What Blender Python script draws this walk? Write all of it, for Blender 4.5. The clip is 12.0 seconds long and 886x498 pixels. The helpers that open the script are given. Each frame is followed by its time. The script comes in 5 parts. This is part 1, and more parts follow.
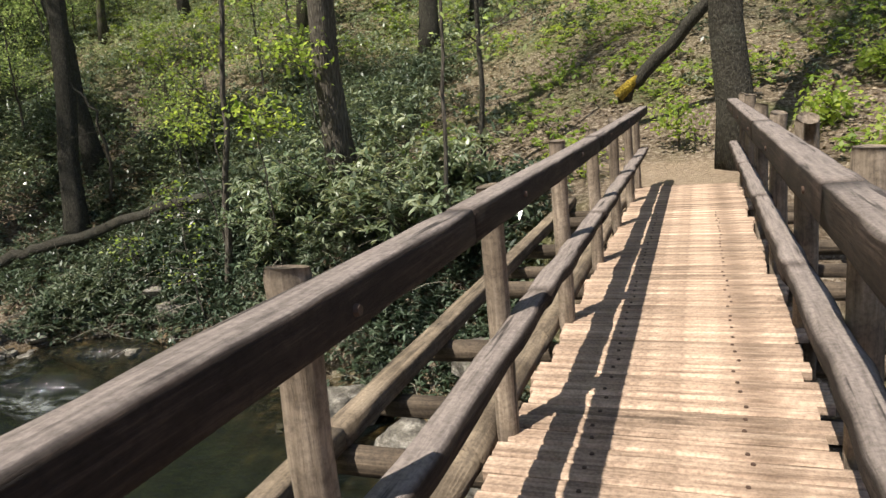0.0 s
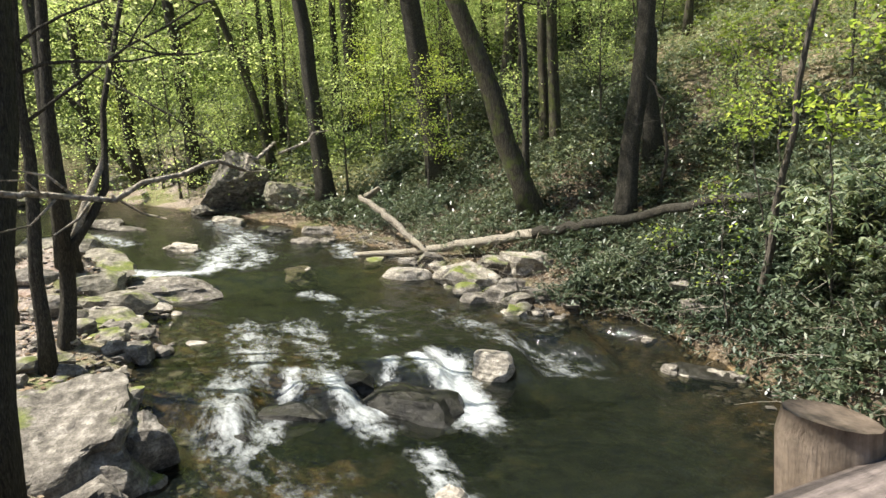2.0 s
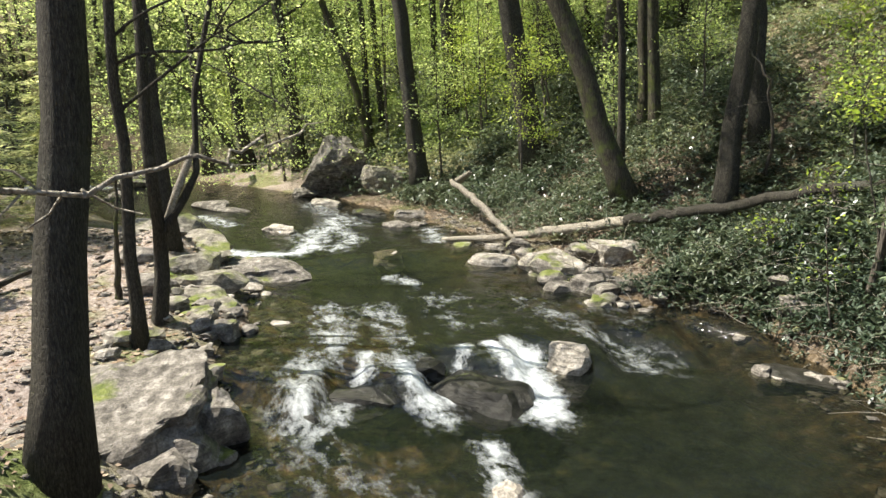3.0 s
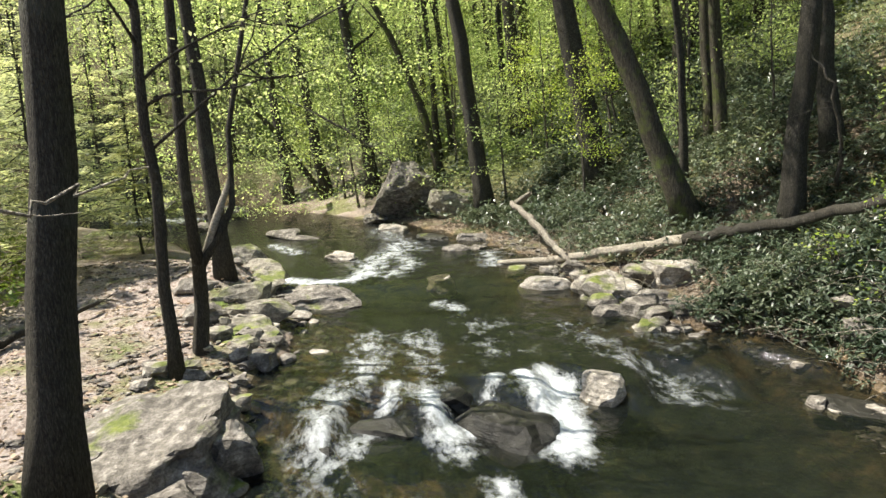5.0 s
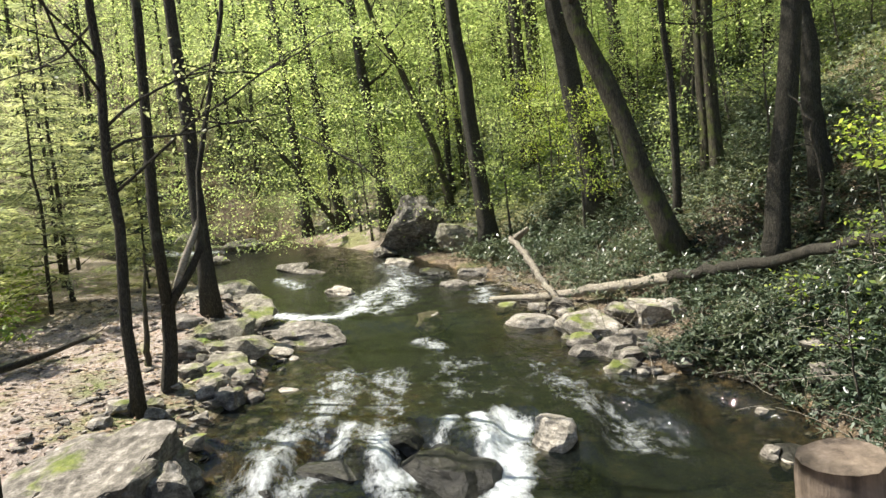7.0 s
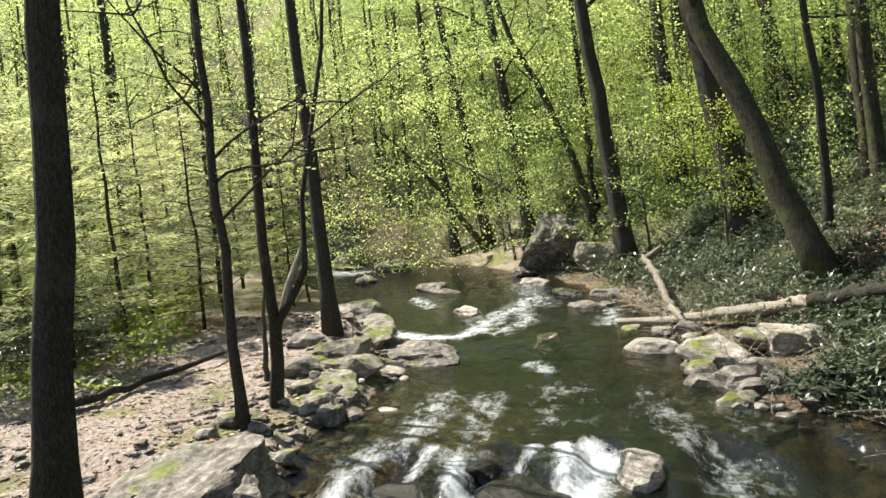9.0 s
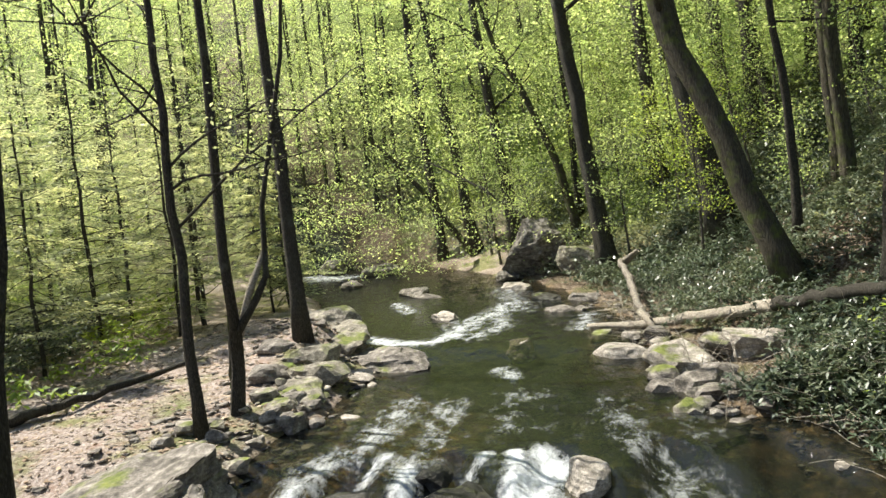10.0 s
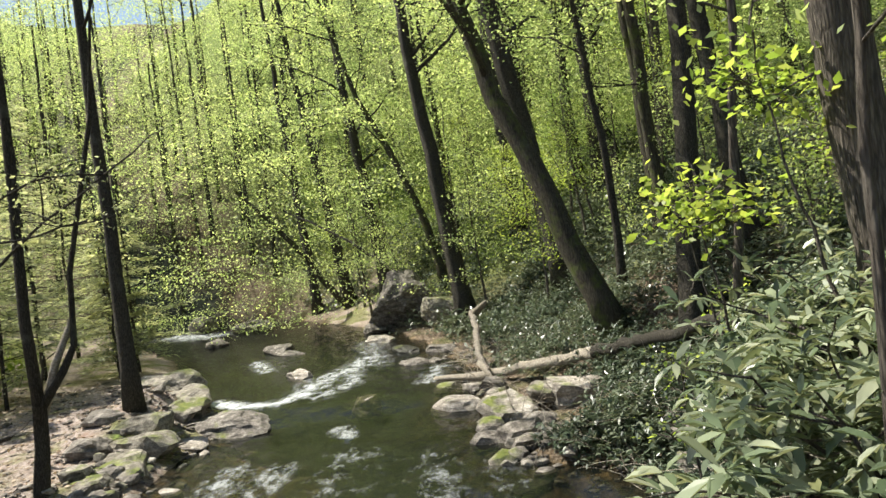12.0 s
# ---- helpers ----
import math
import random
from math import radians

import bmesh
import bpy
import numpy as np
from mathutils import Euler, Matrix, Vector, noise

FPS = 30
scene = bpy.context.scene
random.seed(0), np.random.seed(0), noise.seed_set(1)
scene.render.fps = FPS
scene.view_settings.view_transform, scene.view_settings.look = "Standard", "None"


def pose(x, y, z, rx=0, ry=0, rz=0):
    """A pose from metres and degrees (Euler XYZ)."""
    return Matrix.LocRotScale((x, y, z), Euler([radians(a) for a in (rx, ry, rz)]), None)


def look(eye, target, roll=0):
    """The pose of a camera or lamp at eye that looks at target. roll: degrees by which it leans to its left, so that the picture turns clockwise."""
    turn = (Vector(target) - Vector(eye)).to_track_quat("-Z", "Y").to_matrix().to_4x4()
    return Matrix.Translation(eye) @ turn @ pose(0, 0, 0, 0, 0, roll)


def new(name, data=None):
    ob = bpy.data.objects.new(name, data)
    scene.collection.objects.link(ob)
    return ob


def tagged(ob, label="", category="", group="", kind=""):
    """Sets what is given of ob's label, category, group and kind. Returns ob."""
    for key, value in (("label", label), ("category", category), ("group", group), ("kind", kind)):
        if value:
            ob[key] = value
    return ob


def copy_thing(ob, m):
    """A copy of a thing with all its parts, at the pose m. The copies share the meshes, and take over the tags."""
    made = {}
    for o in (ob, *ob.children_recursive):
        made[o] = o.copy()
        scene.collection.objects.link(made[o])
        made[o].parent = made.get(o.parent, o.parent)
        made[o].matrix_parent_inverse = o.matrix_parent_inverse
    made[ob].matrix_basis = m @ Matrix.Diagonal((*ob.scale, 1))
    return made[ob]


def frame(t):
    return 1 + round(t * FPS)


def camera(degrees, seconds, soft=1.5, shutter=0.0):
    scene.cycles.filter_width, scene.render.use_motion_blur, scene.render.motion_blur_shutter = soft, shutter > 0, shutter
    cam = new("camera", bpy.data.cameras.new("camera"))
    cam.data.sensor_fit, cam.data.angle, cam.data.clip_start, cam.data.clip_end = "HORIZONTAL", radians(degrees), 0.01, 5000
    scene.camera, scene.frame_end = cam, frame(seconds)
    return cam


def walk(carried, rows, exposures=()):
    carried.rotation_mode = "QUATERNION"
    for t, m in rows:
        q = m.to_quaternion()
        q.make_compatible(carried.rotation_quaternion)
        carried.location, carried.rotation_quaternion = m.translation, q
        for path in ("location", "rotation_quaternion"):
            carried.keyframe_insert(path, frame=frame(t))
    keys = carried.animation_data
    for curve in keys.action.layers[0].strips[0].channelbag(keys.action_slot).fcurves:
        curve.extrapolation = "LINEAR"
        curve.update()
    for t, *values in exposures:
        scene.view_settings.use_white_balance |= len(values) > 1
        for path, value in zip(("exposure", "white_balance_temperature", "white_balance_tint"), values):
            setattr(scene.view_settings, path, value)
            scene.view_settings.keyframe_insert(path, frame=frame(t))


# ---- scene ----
cam = camera(64.9, 12.0)
PATH = [
    (0, (0.433, -0.671, 1.284), (-0.247, 1.169, 0.895), -4.7),
    (0.5, (0.367, -0.586, 1.256), (-0.670, 1.084, 0.888), -4.1),
    (1, (0.199, -0.469, 1.278), (-1.155, 0.962, 0.933), -2.7),
    (1.5, (0.169, -0.305, 1.282), (-1.437, 0.840, 0.951), -1.6),
    (2, (0.063, -0.116, 1.282), (-1.697, 0.773, 0.949), -1.1),
    (2.5, (-0.022, 0.07, 1.283), (-1.859, 0.782, 0.935), -1.2),
    (3, (0.065, 0.403, 1.306), (-1.803, 1.014, 0.932), -1.5),
    (3.5, (0.063, 0.664, 1.308), (-1.826, 1.199, 0.926), -2.1),
    (5.5, (0.163, 1.897, 1.309), (-1.786, 2.239, 1.02), -4.4),
    (6, (0.218, 2.257, 1.323), (-1.729, 2.63, 1.061), -4.4),
    (6.5, (0.242, 2.623, 1.366), (-1.712, 2.981, 1.129), -4.4),
    (7, (0.348, 2.907, 1.396), (-1.624, 3.167, 1.186), -4.5),
    (7.5, (0.274, 3.14, 1.415), (-1.715, 3.245, 1.233), -4.8),
    (9.5, (0.132, 4.727, 1.282), (-1.852, 4.491, 1.174), -6.2),
    (10, (0.07, 5.08, 1.281), (-1.916, 4.871, 1.177), -6.4),
    (10.5, (0.003, 5.459, 1.31), (-1.989, 5.306, 1.225), -6.6),
    (11, (0.072, 5.852, 1.316), (-1.925, 5.764, 1.261), -6.9),
    (11.5, (0.07, 6.233, 1.334), (-1.93, 6.238, 1.315), -7.2),
    (12, (0.181, 6.553, 1.329), (-1.817, 6.654, 1.325), -7.7),
]
EXPOSURES = [(0, 0.82), (1.0, 1.05), (2.5, 1.35), (9.5, 1.3), (12, 1.15)]
walk(cam, [(t, look(eye, target, roll)) for t, eye, target, roll in PATH], EXPOSURES)

# ---------------------------------------------------------------- light
world = bpy.data.worlds.new("sky")
scene.world = world
world.use_nodes = True
wn = world.node_tree
wn.nodes.clear()
sky = wn.nodes.new("ShaderNodeTexSky")
sky.sky_type = "NISHITA"
sky.sun_disc = False
SUN_DIR = Vector((-0.45, -0.87, 1.55)).normalized()      # towards the sun
sky.sun_elevation = math.asin(SUN_DIR.z)
sky.sun_rotation = math.atan2(SUN_DIR.x, SUN_DIR.y)
bg = wn.nodes.new("ShaderNodeBackground")
bg.inputs["Strength"].default_value = 0.075
wo = wn.nodes.new("ShaderNodeOutputWorld")
wn.links.new(sky.outputs[0], bg.inputs[0])
wn.links.new(bg.outputs[0], wo.inputs[0])
sun_data = bpy.data.lights.new("sun", "SUN")
sun_data.energy = 5.0
sun_data.angle = radians(0.55)
sun_data.color = (1.0, 0.95, 0.85)
sun = new("sun", sun_data)
sun.matrix_world = look((0, 0, 40), Vector((0, 0, 40)) - SUN_DIR)


# ---------------------------------------------------------------- materials
def node_material(name):
    m = bpy.data.materials.new(name)
    m.use_nodes = True
    t = m.node_tree
    t.nodes.clear()
    out = t.nodes.new("ShaderNodeOutputMaterial")
    return m, t, out


def add(t, kind, **inputs):
    n = t.nodes.new(kind)
    for k, v in inputs.items():
        key = k.replace("_", " ")
        if hasattr(v, "links"):
            t.links.new(v, n.inputs[key])
        else:
            n.inputs[key].default_value = v
    return n


def coords(t, scale=(1, 1, 1), world_space=False):
    if world_space:
        src = t.nodes.new("ShaderNodeNewGeometry").outputs["Position"]
    else:
        src = t.nodes.new("ShaderNodeTexCoord").outputs["Object"]
    mp = t.nodes.new("ShaderNodeMapping")
    mp.inputs["Scale"].default_value = scale
    t.links.new(src, mp.inputs["Vector"])
    return mp.outputs["Vector"]


def noise_tex(t, vec, scale, detail=5.0, rough=0.6):
    n = t.nodes.new("ShaderNodeTexNoise")
    n.inputs["Scale"].default_value = scale
    n.inputs["Detail"].default_value = detail
    n.inputs["Roughness"].default_value = rough
    t.links.new(vec, n.inputs["Vector"])
    return n.outputs["Fac"]


def ramp(t, fac, *stops):
    n = t.nodes.new("ShaderNodeValToRGB")
    e = n.color_ramp.elements
    while len(e) < len(stops):
        e.new(0.5)
    for el, (p, c) in zip(e, stops):
        el.position = p
        el.color = (*c, 1)
    t.links.new(fac, n.inputs["Fac"])
    return n.outputs["Color"]


def mix(t, fac, a, b, blend="MIX"):
    n = t.nodes.new("ShaderNodeMix")
    n.data_type = "RGBA"
    n.blend_type = blend
    for sock, v in ((n.inputs[0], fac), (n.inputs[6], a), (n.inputs[7], b)):
        if hasattr(v, "links"):
            t.links.new(v, sock)
        elif isinstance(v, tuple):
            sock.default_value = (*v, 1)
        else:
            sock.default_value = v
    return n.outputs[2]


def math_node(t, op, a, b=0.0, clamp=False):
    n = t.nodes.new("ShaderNodeMath")
    n.operation = op
    n.use_clamp = clamp
    for i, v in enumerate((a, b)):
        if hasattr(v, "links"):
            t.links.new(v, n.inputs[i])
        else:
            n.inputs[i].default_value = v
    return n.outputs[0]


def bump(t, height, strength=0.5, distance=0.02):
    n = t.nodes.new("ShaderNodeBump")
    n.inputs["Strength"].default_value = strength
    n.inputs["Distance"].default_value = distance
    t.links.new(height, n.inputs["Height"])
    return n.outputs["Normal"]


def surface(t, out, color, rough=0.8, normal=None, spec=0.4):
    p = t.nodes.new("ShaderNodeBsdfPrincipled")
    for key, v in (("Base Color", color), ("Roughness", rough), ("Specular IOR Level", spec)):
        if hasattr(v, "links"):
            t.links.new(v, p.inputs[key])
        elif isinstance(v, tuple):
            p.inputs[key].default_value = (*v, 1)
        else:
            p.inputs[key].default_value = v
    if normal is not None:
        t.links.new(normal, p.inputs["Normal"])
    t.links.new(p.outputs[0], out.inputs["Surface"])
    return p


def wood_material(name, axis, dark, mid, light, scale=1.0, lit_top=None):
    """Weathered wood with its grain along one axis of the object."""
    m, t, out = node_material(name)
    sc = [46 * scale] * 3
    sc[axis] = 2.4 * scale
    v = coords(t, tuple(sc))
    rnd = t.nodes.new("ShaderNodeObjectInfo").outputs["Random"]
    shift = t.nodes.new("ShaderNodeVectorMath")
    shift.operation = "ADD"
    t.links.new(v, shift.inputs[0])
    comb = t.nodes.new("ShaderNodeCombineXYZ")
    r9 = math_node(t, "MULTIPLY", rnd, 37.0)
    for i in range(3):
        t.links.new(r9, comb.inputs[i])
    t.links.new(comb.outputs[0], shift.inputs[1])
    v = shift.outputs[0]
    grain = noise_tex(t, v, 1.0, 9, 0.72)
    big = noise_tex(t, coords(t, (1, 1, 1)), 3.5, 4, 0.6)
    col = ramp(t, grain, (0.30, dark), (0.52, mid), (0.72, light))
    stain = ramp(t, big, (0.38, (0.62, 0.58, 0.54)), (0.62, (1.12, 1.08, 1.03)))
    col = mix(t, 1.0, col, stain, "MULTIPLY")
    tint = ramp(t, rnd, (0.0, (0.80, 0.78, 0.76)), (1.0, (1.15, 1.12, 1.10)))
    col = mix(t, 1.0, col, tint, "MULTIPLY")
    crack = ramp(t, noise_tex(t, v, 0.55, 3, 0.5), (0.30, (0.25, 0.25, 0.25)), (0.38, (1, 1, 1)))
    col = mix(t, 0.8, col, crack, "MULTIPLY")
    # Up-facing wood paled for wear and painted sunlight; sides stay shade-dark.
    if lit_top:
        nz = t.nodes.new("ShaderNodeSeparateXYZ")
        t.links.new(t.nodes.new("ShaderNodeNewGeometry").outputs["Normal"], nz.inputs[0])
        worn_lit = math_node(t, "MULTIPLY", math_node(t, "SUBTRACT", math_node(t, "ADD", nz.outputs[2], math_node(t, "MULTIPLY", big, 0.5)), 0.75), 2.2, True)
        pale = mix(t, 1.0, ramp(t, grain, (0.3, tuple(0.45 * c for c in lit_top)), (0.6, lit_top)), crack, "MULTIPLY")
        col = mix(t, worn_lit, col, pale)
    speck = ramp(t, noise_tex(t, coords(t), 55.0, 6, 0.7), (0.36, (0.55, 0.53, 0.52)), (0.58, (1.12, 1.10, 1.08)))
    col = mix(t, 0.7, col, speck, "MULTIPLY")
    surface(t, out, col, 0.8, bump(t, grain, 1.0, 0.012), 0.25)
    return m


M_PLANK = wood_material("plank_wood", 0, (0.20, 0.14, 0.105), (0.46, 0.355, 0.28), (0.66, 0.54, 0.44), 0.6)
# Dark base carries the rails' side shade; last colour is their lit top.
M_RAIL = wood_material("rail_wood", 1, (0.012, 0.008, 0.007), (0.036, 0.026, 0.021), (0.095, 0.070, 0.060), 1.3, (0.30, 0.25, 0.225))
M_POST = wood_material("post_wood", 2, (0.12, 0.10, 0.08), (0.26, 0.22, 0.18), (0.38, 0.33, 0.28), 0.9)
M_BEAM = wood_material("beam_wood", 1, (0.09, 0.075, 0.06), (0.24, 0.20, 0.155), (0.40, 0.33, 0.24), 0.7)
M_CROSS = wood_material("crossbeam_wood", 0, (0.04, 0.032, 0.026), (0.11, 0.09, 0.07), (0.2, 0.16, 0.12), 0.7)

m, t, out = node_material("nail_iron")
surface(t, out, ramp(t, noise_tex(t, coords(t), 300), (0.3, (0.03, 0.02, 0.016)), (0.7, (0.10, 0.055, 0.035))), 0.7)
M_NAIL = m


def bark_material(name, dark, mid, light, moss=0.0, grain=(13, 13, 1.7)):
    m, t, out = node_material(name)
    v = coords(t, grain)
    n1 = noise_tex(t, v, 2.2, 7, 0.7)
    n2 = noise_tex(t, coords(t), 1.2, 4, 0.6)
    vor = t.nodes.new("ShaderNodeTexVoronoi")
    vor.feature = "DISTANCE_TO_EDGE"
    vor.inputs["Scale"].default_value = 2.6
    t.links.new(v, vor.inputs["Vector"])
    furrow = ramp(t, vor.outputs["Distance"], (0.0, (0.25, 0.25, 0.25)), (0.22, (1, 1, 1)))
    col = ramp(t, n1, (0.3, dark), (0.5, mid), (0.75, light))
    col = mix(t, 0.55, col, furrow, "MULTIPLY")
    lich = ramp(t, n2, (0.56, (0, 0, 0)), (0.70, (1, 1, 1)))
    col = mix(t, math_node(t, "MULTIPLY", lich, 0.35), col, (0.17, 0.18, 0.14))
    if moss:
        ms = ramp(t, noise_tex(t, coords(t), 2.4, 5), (0.60 - moss * 0.25, (0, 0, 0)), (0.80 - moss * 0.25, (1, 1, 1)))
        col = mix(t, math_node(t, "MULTIPLY", ms, 0.8), col, (0.10, 0.13, 0.02))
    h = math_node(t, "ADD", math_node(t, "MULTIPLY", vor.outputs["Distance"], 1.4), n1)
    surface(t, out, col, 0.9, bump(t, h, 1.0, 0.03), 0.2)
    return m


M_BARK = bark_material("bark_grey", (0.026, 0.023, 0.018), (0.066, 0.059, 0.045), (0.165, 0.15, 0.12), 0.0, (22, 22, 5.5))
M_BARK_MOSS = bark_material("bark_mossy", (0.03, 0.026, 0.018), (0.075, 0.065, 0.045), (0.14, 0.13, 0.09), 0.4)
M_BARK_PALE = bark_material("bark_pale", (0.05, 0.042, 0.034), (0.12, 0.102, 0.082), (0.23, 0.205, 0.165))
M_LOG = bark_material("log_bark", (0.10, 0.085, 0.07), (0.26, 0.225, 0.18), (0.46, 0.42, 0.35), 0.0, (8, 8, 8))
M_DEADWOOD = bark_material("bare_dead_wood", (0.2, 0.17, 0.13), (0.42, 0.37, 0.29), (0.6, 0.55, 0.46), 0.0, (12, 12, 12))
M_MOSSLOG = bark_material("moss_log", (0.16, 0.11, 0.02), (0.38, 0.27, 0.035), (0.58, 0.43, 0.07), 0.0, (8, 8, 8))


def leaf_material(name, c1, c2, c3, through_amount=0.45, rough=0.45, glow=1.6):
    """Leaves that let some light through, each of its own tint."""
    m, t, out = node_material(name)
    g = t.nodes.new("ShaderNodeNewGeometry")
    col = ramp(t, g.outputs["Random Per Island"], (0.0, c1), (0.5, c2), (1.0, c3))
    big = noise_tex(t, coords(t, (1, 1, 1), True), 0.35, 3)
    col = mix(t, 1.0, col, ramp(t, big, (0.35, (0.75, 0.8, 0.8)), (0.65, (1.15, 1.1, 1.0))), "MULTIPLY")
    p = t.nodes.new("ShaderNodeBsdfPrincipled")
    p.inputs["Roughness"].default_value = rough
    p.inputs["Specular IOR Level"].default_value = 0.4
    t.links.new(col, p.inputs["Base Color"])
    tr = t.nodes.new("ShaderNodeBsdfTranslucent")
    t.links.new(mix(t, 1.0, col, (glow * 1.10, glow * 1.04, glow * 0.72), "MULTIPLY"), tr.inputs["Color"])
    ms = t.nodes.new("ShaderNodeMixShader")
    ms.inputs[0].default_value = through_amount
    t.links.new(p.outputs[0], ms.inputs[1])
    t.links.new(tr.outputs[0], ms.inputs[2])
    t.links.new(ms.outputs[0], out.inputs["Surface"])
    return m


M_LEAF = leaf_material("spring_leaf", (0.15, 0.21, 0.085), (0.23, 0.295, 0.135), (0.33, 0.375, 0.21), 0.6, 0.5, 2.2)
M_LEAF_YELLOW = leaf_material("young_leaf", (0.16, 0.24, 0.045), (0.24, 0.31, 0.065), (0.33, 0.38, 0.11), 0.58, 0.5, 1.8)
M_LAUREL = leaf_material("laurel_leaf", (0.022, 0.036, 0.020), (0.062, 0.086, 0.052), (0.185, 0.21, 0.155), 0.16, 0.34, 1.5)
M_RHODO = leaf_material("rhododendron_leaf", (0.08, 0.115, 0.065), (0.17, 0.21, 0.135), (0.33, 0.36, 0.26), 0.25, 0.27, 1.6)
M_HEMLOCK = leaf_material("hemlock_needles", (0.14, 0.17, 0.105), (0.235, 0.265, 0.175), (0.34, 0.36, 0.25), 0.58, 0.5, 2.0)
M_LITTER = leaf_material("dry_leaf", (0.10, 0.065, 0.04), (0.22, 0.155, 0.10), (0.40, 0.32, 0.235), 0.12, 0.7, 1.2)
M_FERN = leaf_material("fern_green", (0.12, 0.19, 0.03), (0.19, 0.27, 0.05), (0.25, 0.31, 0.07), 0.45, 0.5, 1.6)


def rock_material(name, dark, mid, light, moss, rough=0.82):
    m, t, out = node_material(name)
    v = coords(t, (1, 1, 1), True)
    n1 = noise_tex(t, v, 5.0, 8, 0.68)
    n2 = noise_tex(t, v, 1.1, 5, 0.6)
    strat = noise_tex(t, coords(t, (1.2, 1.2, 9), True), 2.0, 5, 0.6)
    col = ramp(t, n1, (0.30, dark), (0.5, mid), (0.70, light))
    col = mix(t, 0.6, col, ramp(t, strat, (0.38, (0.45, 0.42, 0.38)), (0.60, (1.15, 1.12, 1.08))), "MULTIPLY")
    fine_n = noise_tex(t, v, 26.0, 6, 0.7)
    col = mix(t, 0.8, col, ramp(t, fine_n, (0.36, (0.55, 0.53, 0.5)), (0.60, (1.2, 1.18, 1.15))), "MULTIPLY")
    crk = t.nodes.new("ShaderNodeTexVoronoi")
    crk.feature = "DISTANCE_TO_EDGE"
    crk.inputs["Scale"].default_value = 2.3
    t.links.new(coords(t, (1, 1, 2.4), True), crk.inputs["Vector"])
    col = mix(t, 0.18, col, ramp(t, crk.outputs["Distance"], (0.0, (0.2, 0.19, 0.17)), (0.05, (1, 1, 1))), "MULTIPLY")
    nz = t.nodes.new("ShaderNodeSeparateXYZ")
    t.links.new(t.nodes.new("ShaderNodeNewGeometry").outputs["Normal"], nz.inputs[0])
    up = math_node(t, "MULTIPLY", math_node(t, "ADD", nz.outputs[2], -0.35), 1.7, True)
    ms = math_node(t, "MULTIPLY", ramp(t, n2, (0.60 - 0.25 * moss, (0, 0, 0)), (0.70 - 0.25 * moss, (1, 1, 1))), up)
    col = mix(t, ms, col, ramp(t, n1, (0.3, (0.05, 0.07, 0.01)), (0.7, (0.20, 0.22, 0.05))))
    h = math_node(t, "ADD", n1, math_node(t, "ADD", math_node(t, "MULTIPLY", strat, 0.7), math_node(t, "MULTIPLY", fine_n, 0.35)))
    surface(t, out, col, rough, bump(t, h, 0.9, 0.06), 0.3)
    return m


M_ROCK = rock_material("grey_rock", (0.06, 0.055, 0.047), (0.18, 0.165, 0.145), (0.40, 0.38, 0.345), 0.05)
M_ROCK_MOSS = rock_material("mossy_rock", (0.09, 0.08, 0.065), (0.24, 0.225, 0.185), (0.46, 0.43, 0.37), 0.45)
M_ROCK_WET = rock_material("wet_rock", (0.010, 0.010, 0.008), (0.028, 0.027, 0.022), (0.06, 0.057, 0.048), 0.0, 0.42)
M_ROCK_PALE = rock_material("pale_rock", (0.14, 0.125, 0.105), (0.34, 0.315, 0.275), (0.56, 0.535, 0.49), 0.08)

# forest floor: litter and soil, stony bar, moss, dirt path and the stream's bed, mixed by vertex masks
m, t, out = node_material("forest_floor")
v = coords(t, (1, 1, 1), True)
fine = noise_tex(t, v, 14.0, 8, 0.75)
mid_n = noise_tex(t, v, 2.2, 6, 0.65)
wide = noise_tex(t, v, 0.45, 4, 0.6)
litter = ramp(t, fine, (0.33, (0.035, 0.026, 0.018)), (0.50, (0.15, 0.11, 0.075)), (0.64, (0.42, 0.35, 0.27)))
green = ramp(t, fine, (0.35, (0.035, 0.05, 0.012)), (0.68, (0.13, 0.17, 0.04)))
col = mix(t, ramp(t, wide, (0.52, (0, 0, 0)), (0.66, (0.6, 0.6, 0.6))), litter, green)
att = t.nodes.new("ShaderNodeAttribute")
att.attribute_name = "masks"
sep = t.nodes.new("ShaderNodeSeparateColor")
t.links.new(att.outputs["Color"], sep.inputs[0])
bar = ramp(t, fine, (0.32, (0.15, 0.115, 0.09)), (0.5, (0.36, 0.295, 0.25)), (0.68, (0.56, 0.50, 0.45)))
bar = mix(t, ramp(t, mid_n, (0.55, (0, 0, 0)), (0.66, (0.8, 0.8, 0.8))), bar, (0.30, 0.20, 0.15))
bar = mix(t, ramp(t, wide, (0.52, (0, 0, 0)), (0.60, (0.7, 0.7, 0.7))), bar, ramp(t, fine, (0.3, (0.08, 0.10, 0.02)), (0.7, (0.24, 0.25, 0.06))))
herbs_c = ramp(t, fine, (0.32, (0.05, 0.075, 0.015)), (0.52, (0.15, 0.20, 0.045)), (0.70, (0.30, 0.36, 0.11)))
col = mix(t, att.outputs["Alpha"], col, herbs_c)
col = mix(t, sep.outputs[0], col, bar)
bed = ramp(t, noise_tex(t, v, 3.2, 7, 0.7), (0.38, (0.016, 0.013, 0.008)), (0.54, (0.11, 0.08, 0.04)), (0.72, (0.46, 0.31, 0.15)))
# Silt colour darkened further to carry dimming with depth and bank shade.
dim_silt = ramp(t, noise_tex(t, v, 2.1, 6, 0.65), (0.36, (0.010, 0.012, 0.009)), (0.58, (0.035, 0.042, 0.030)), (0.74, (0.12, 0.11, 0.05)))
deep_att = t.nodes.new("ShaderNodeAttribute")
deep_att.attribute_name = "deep"
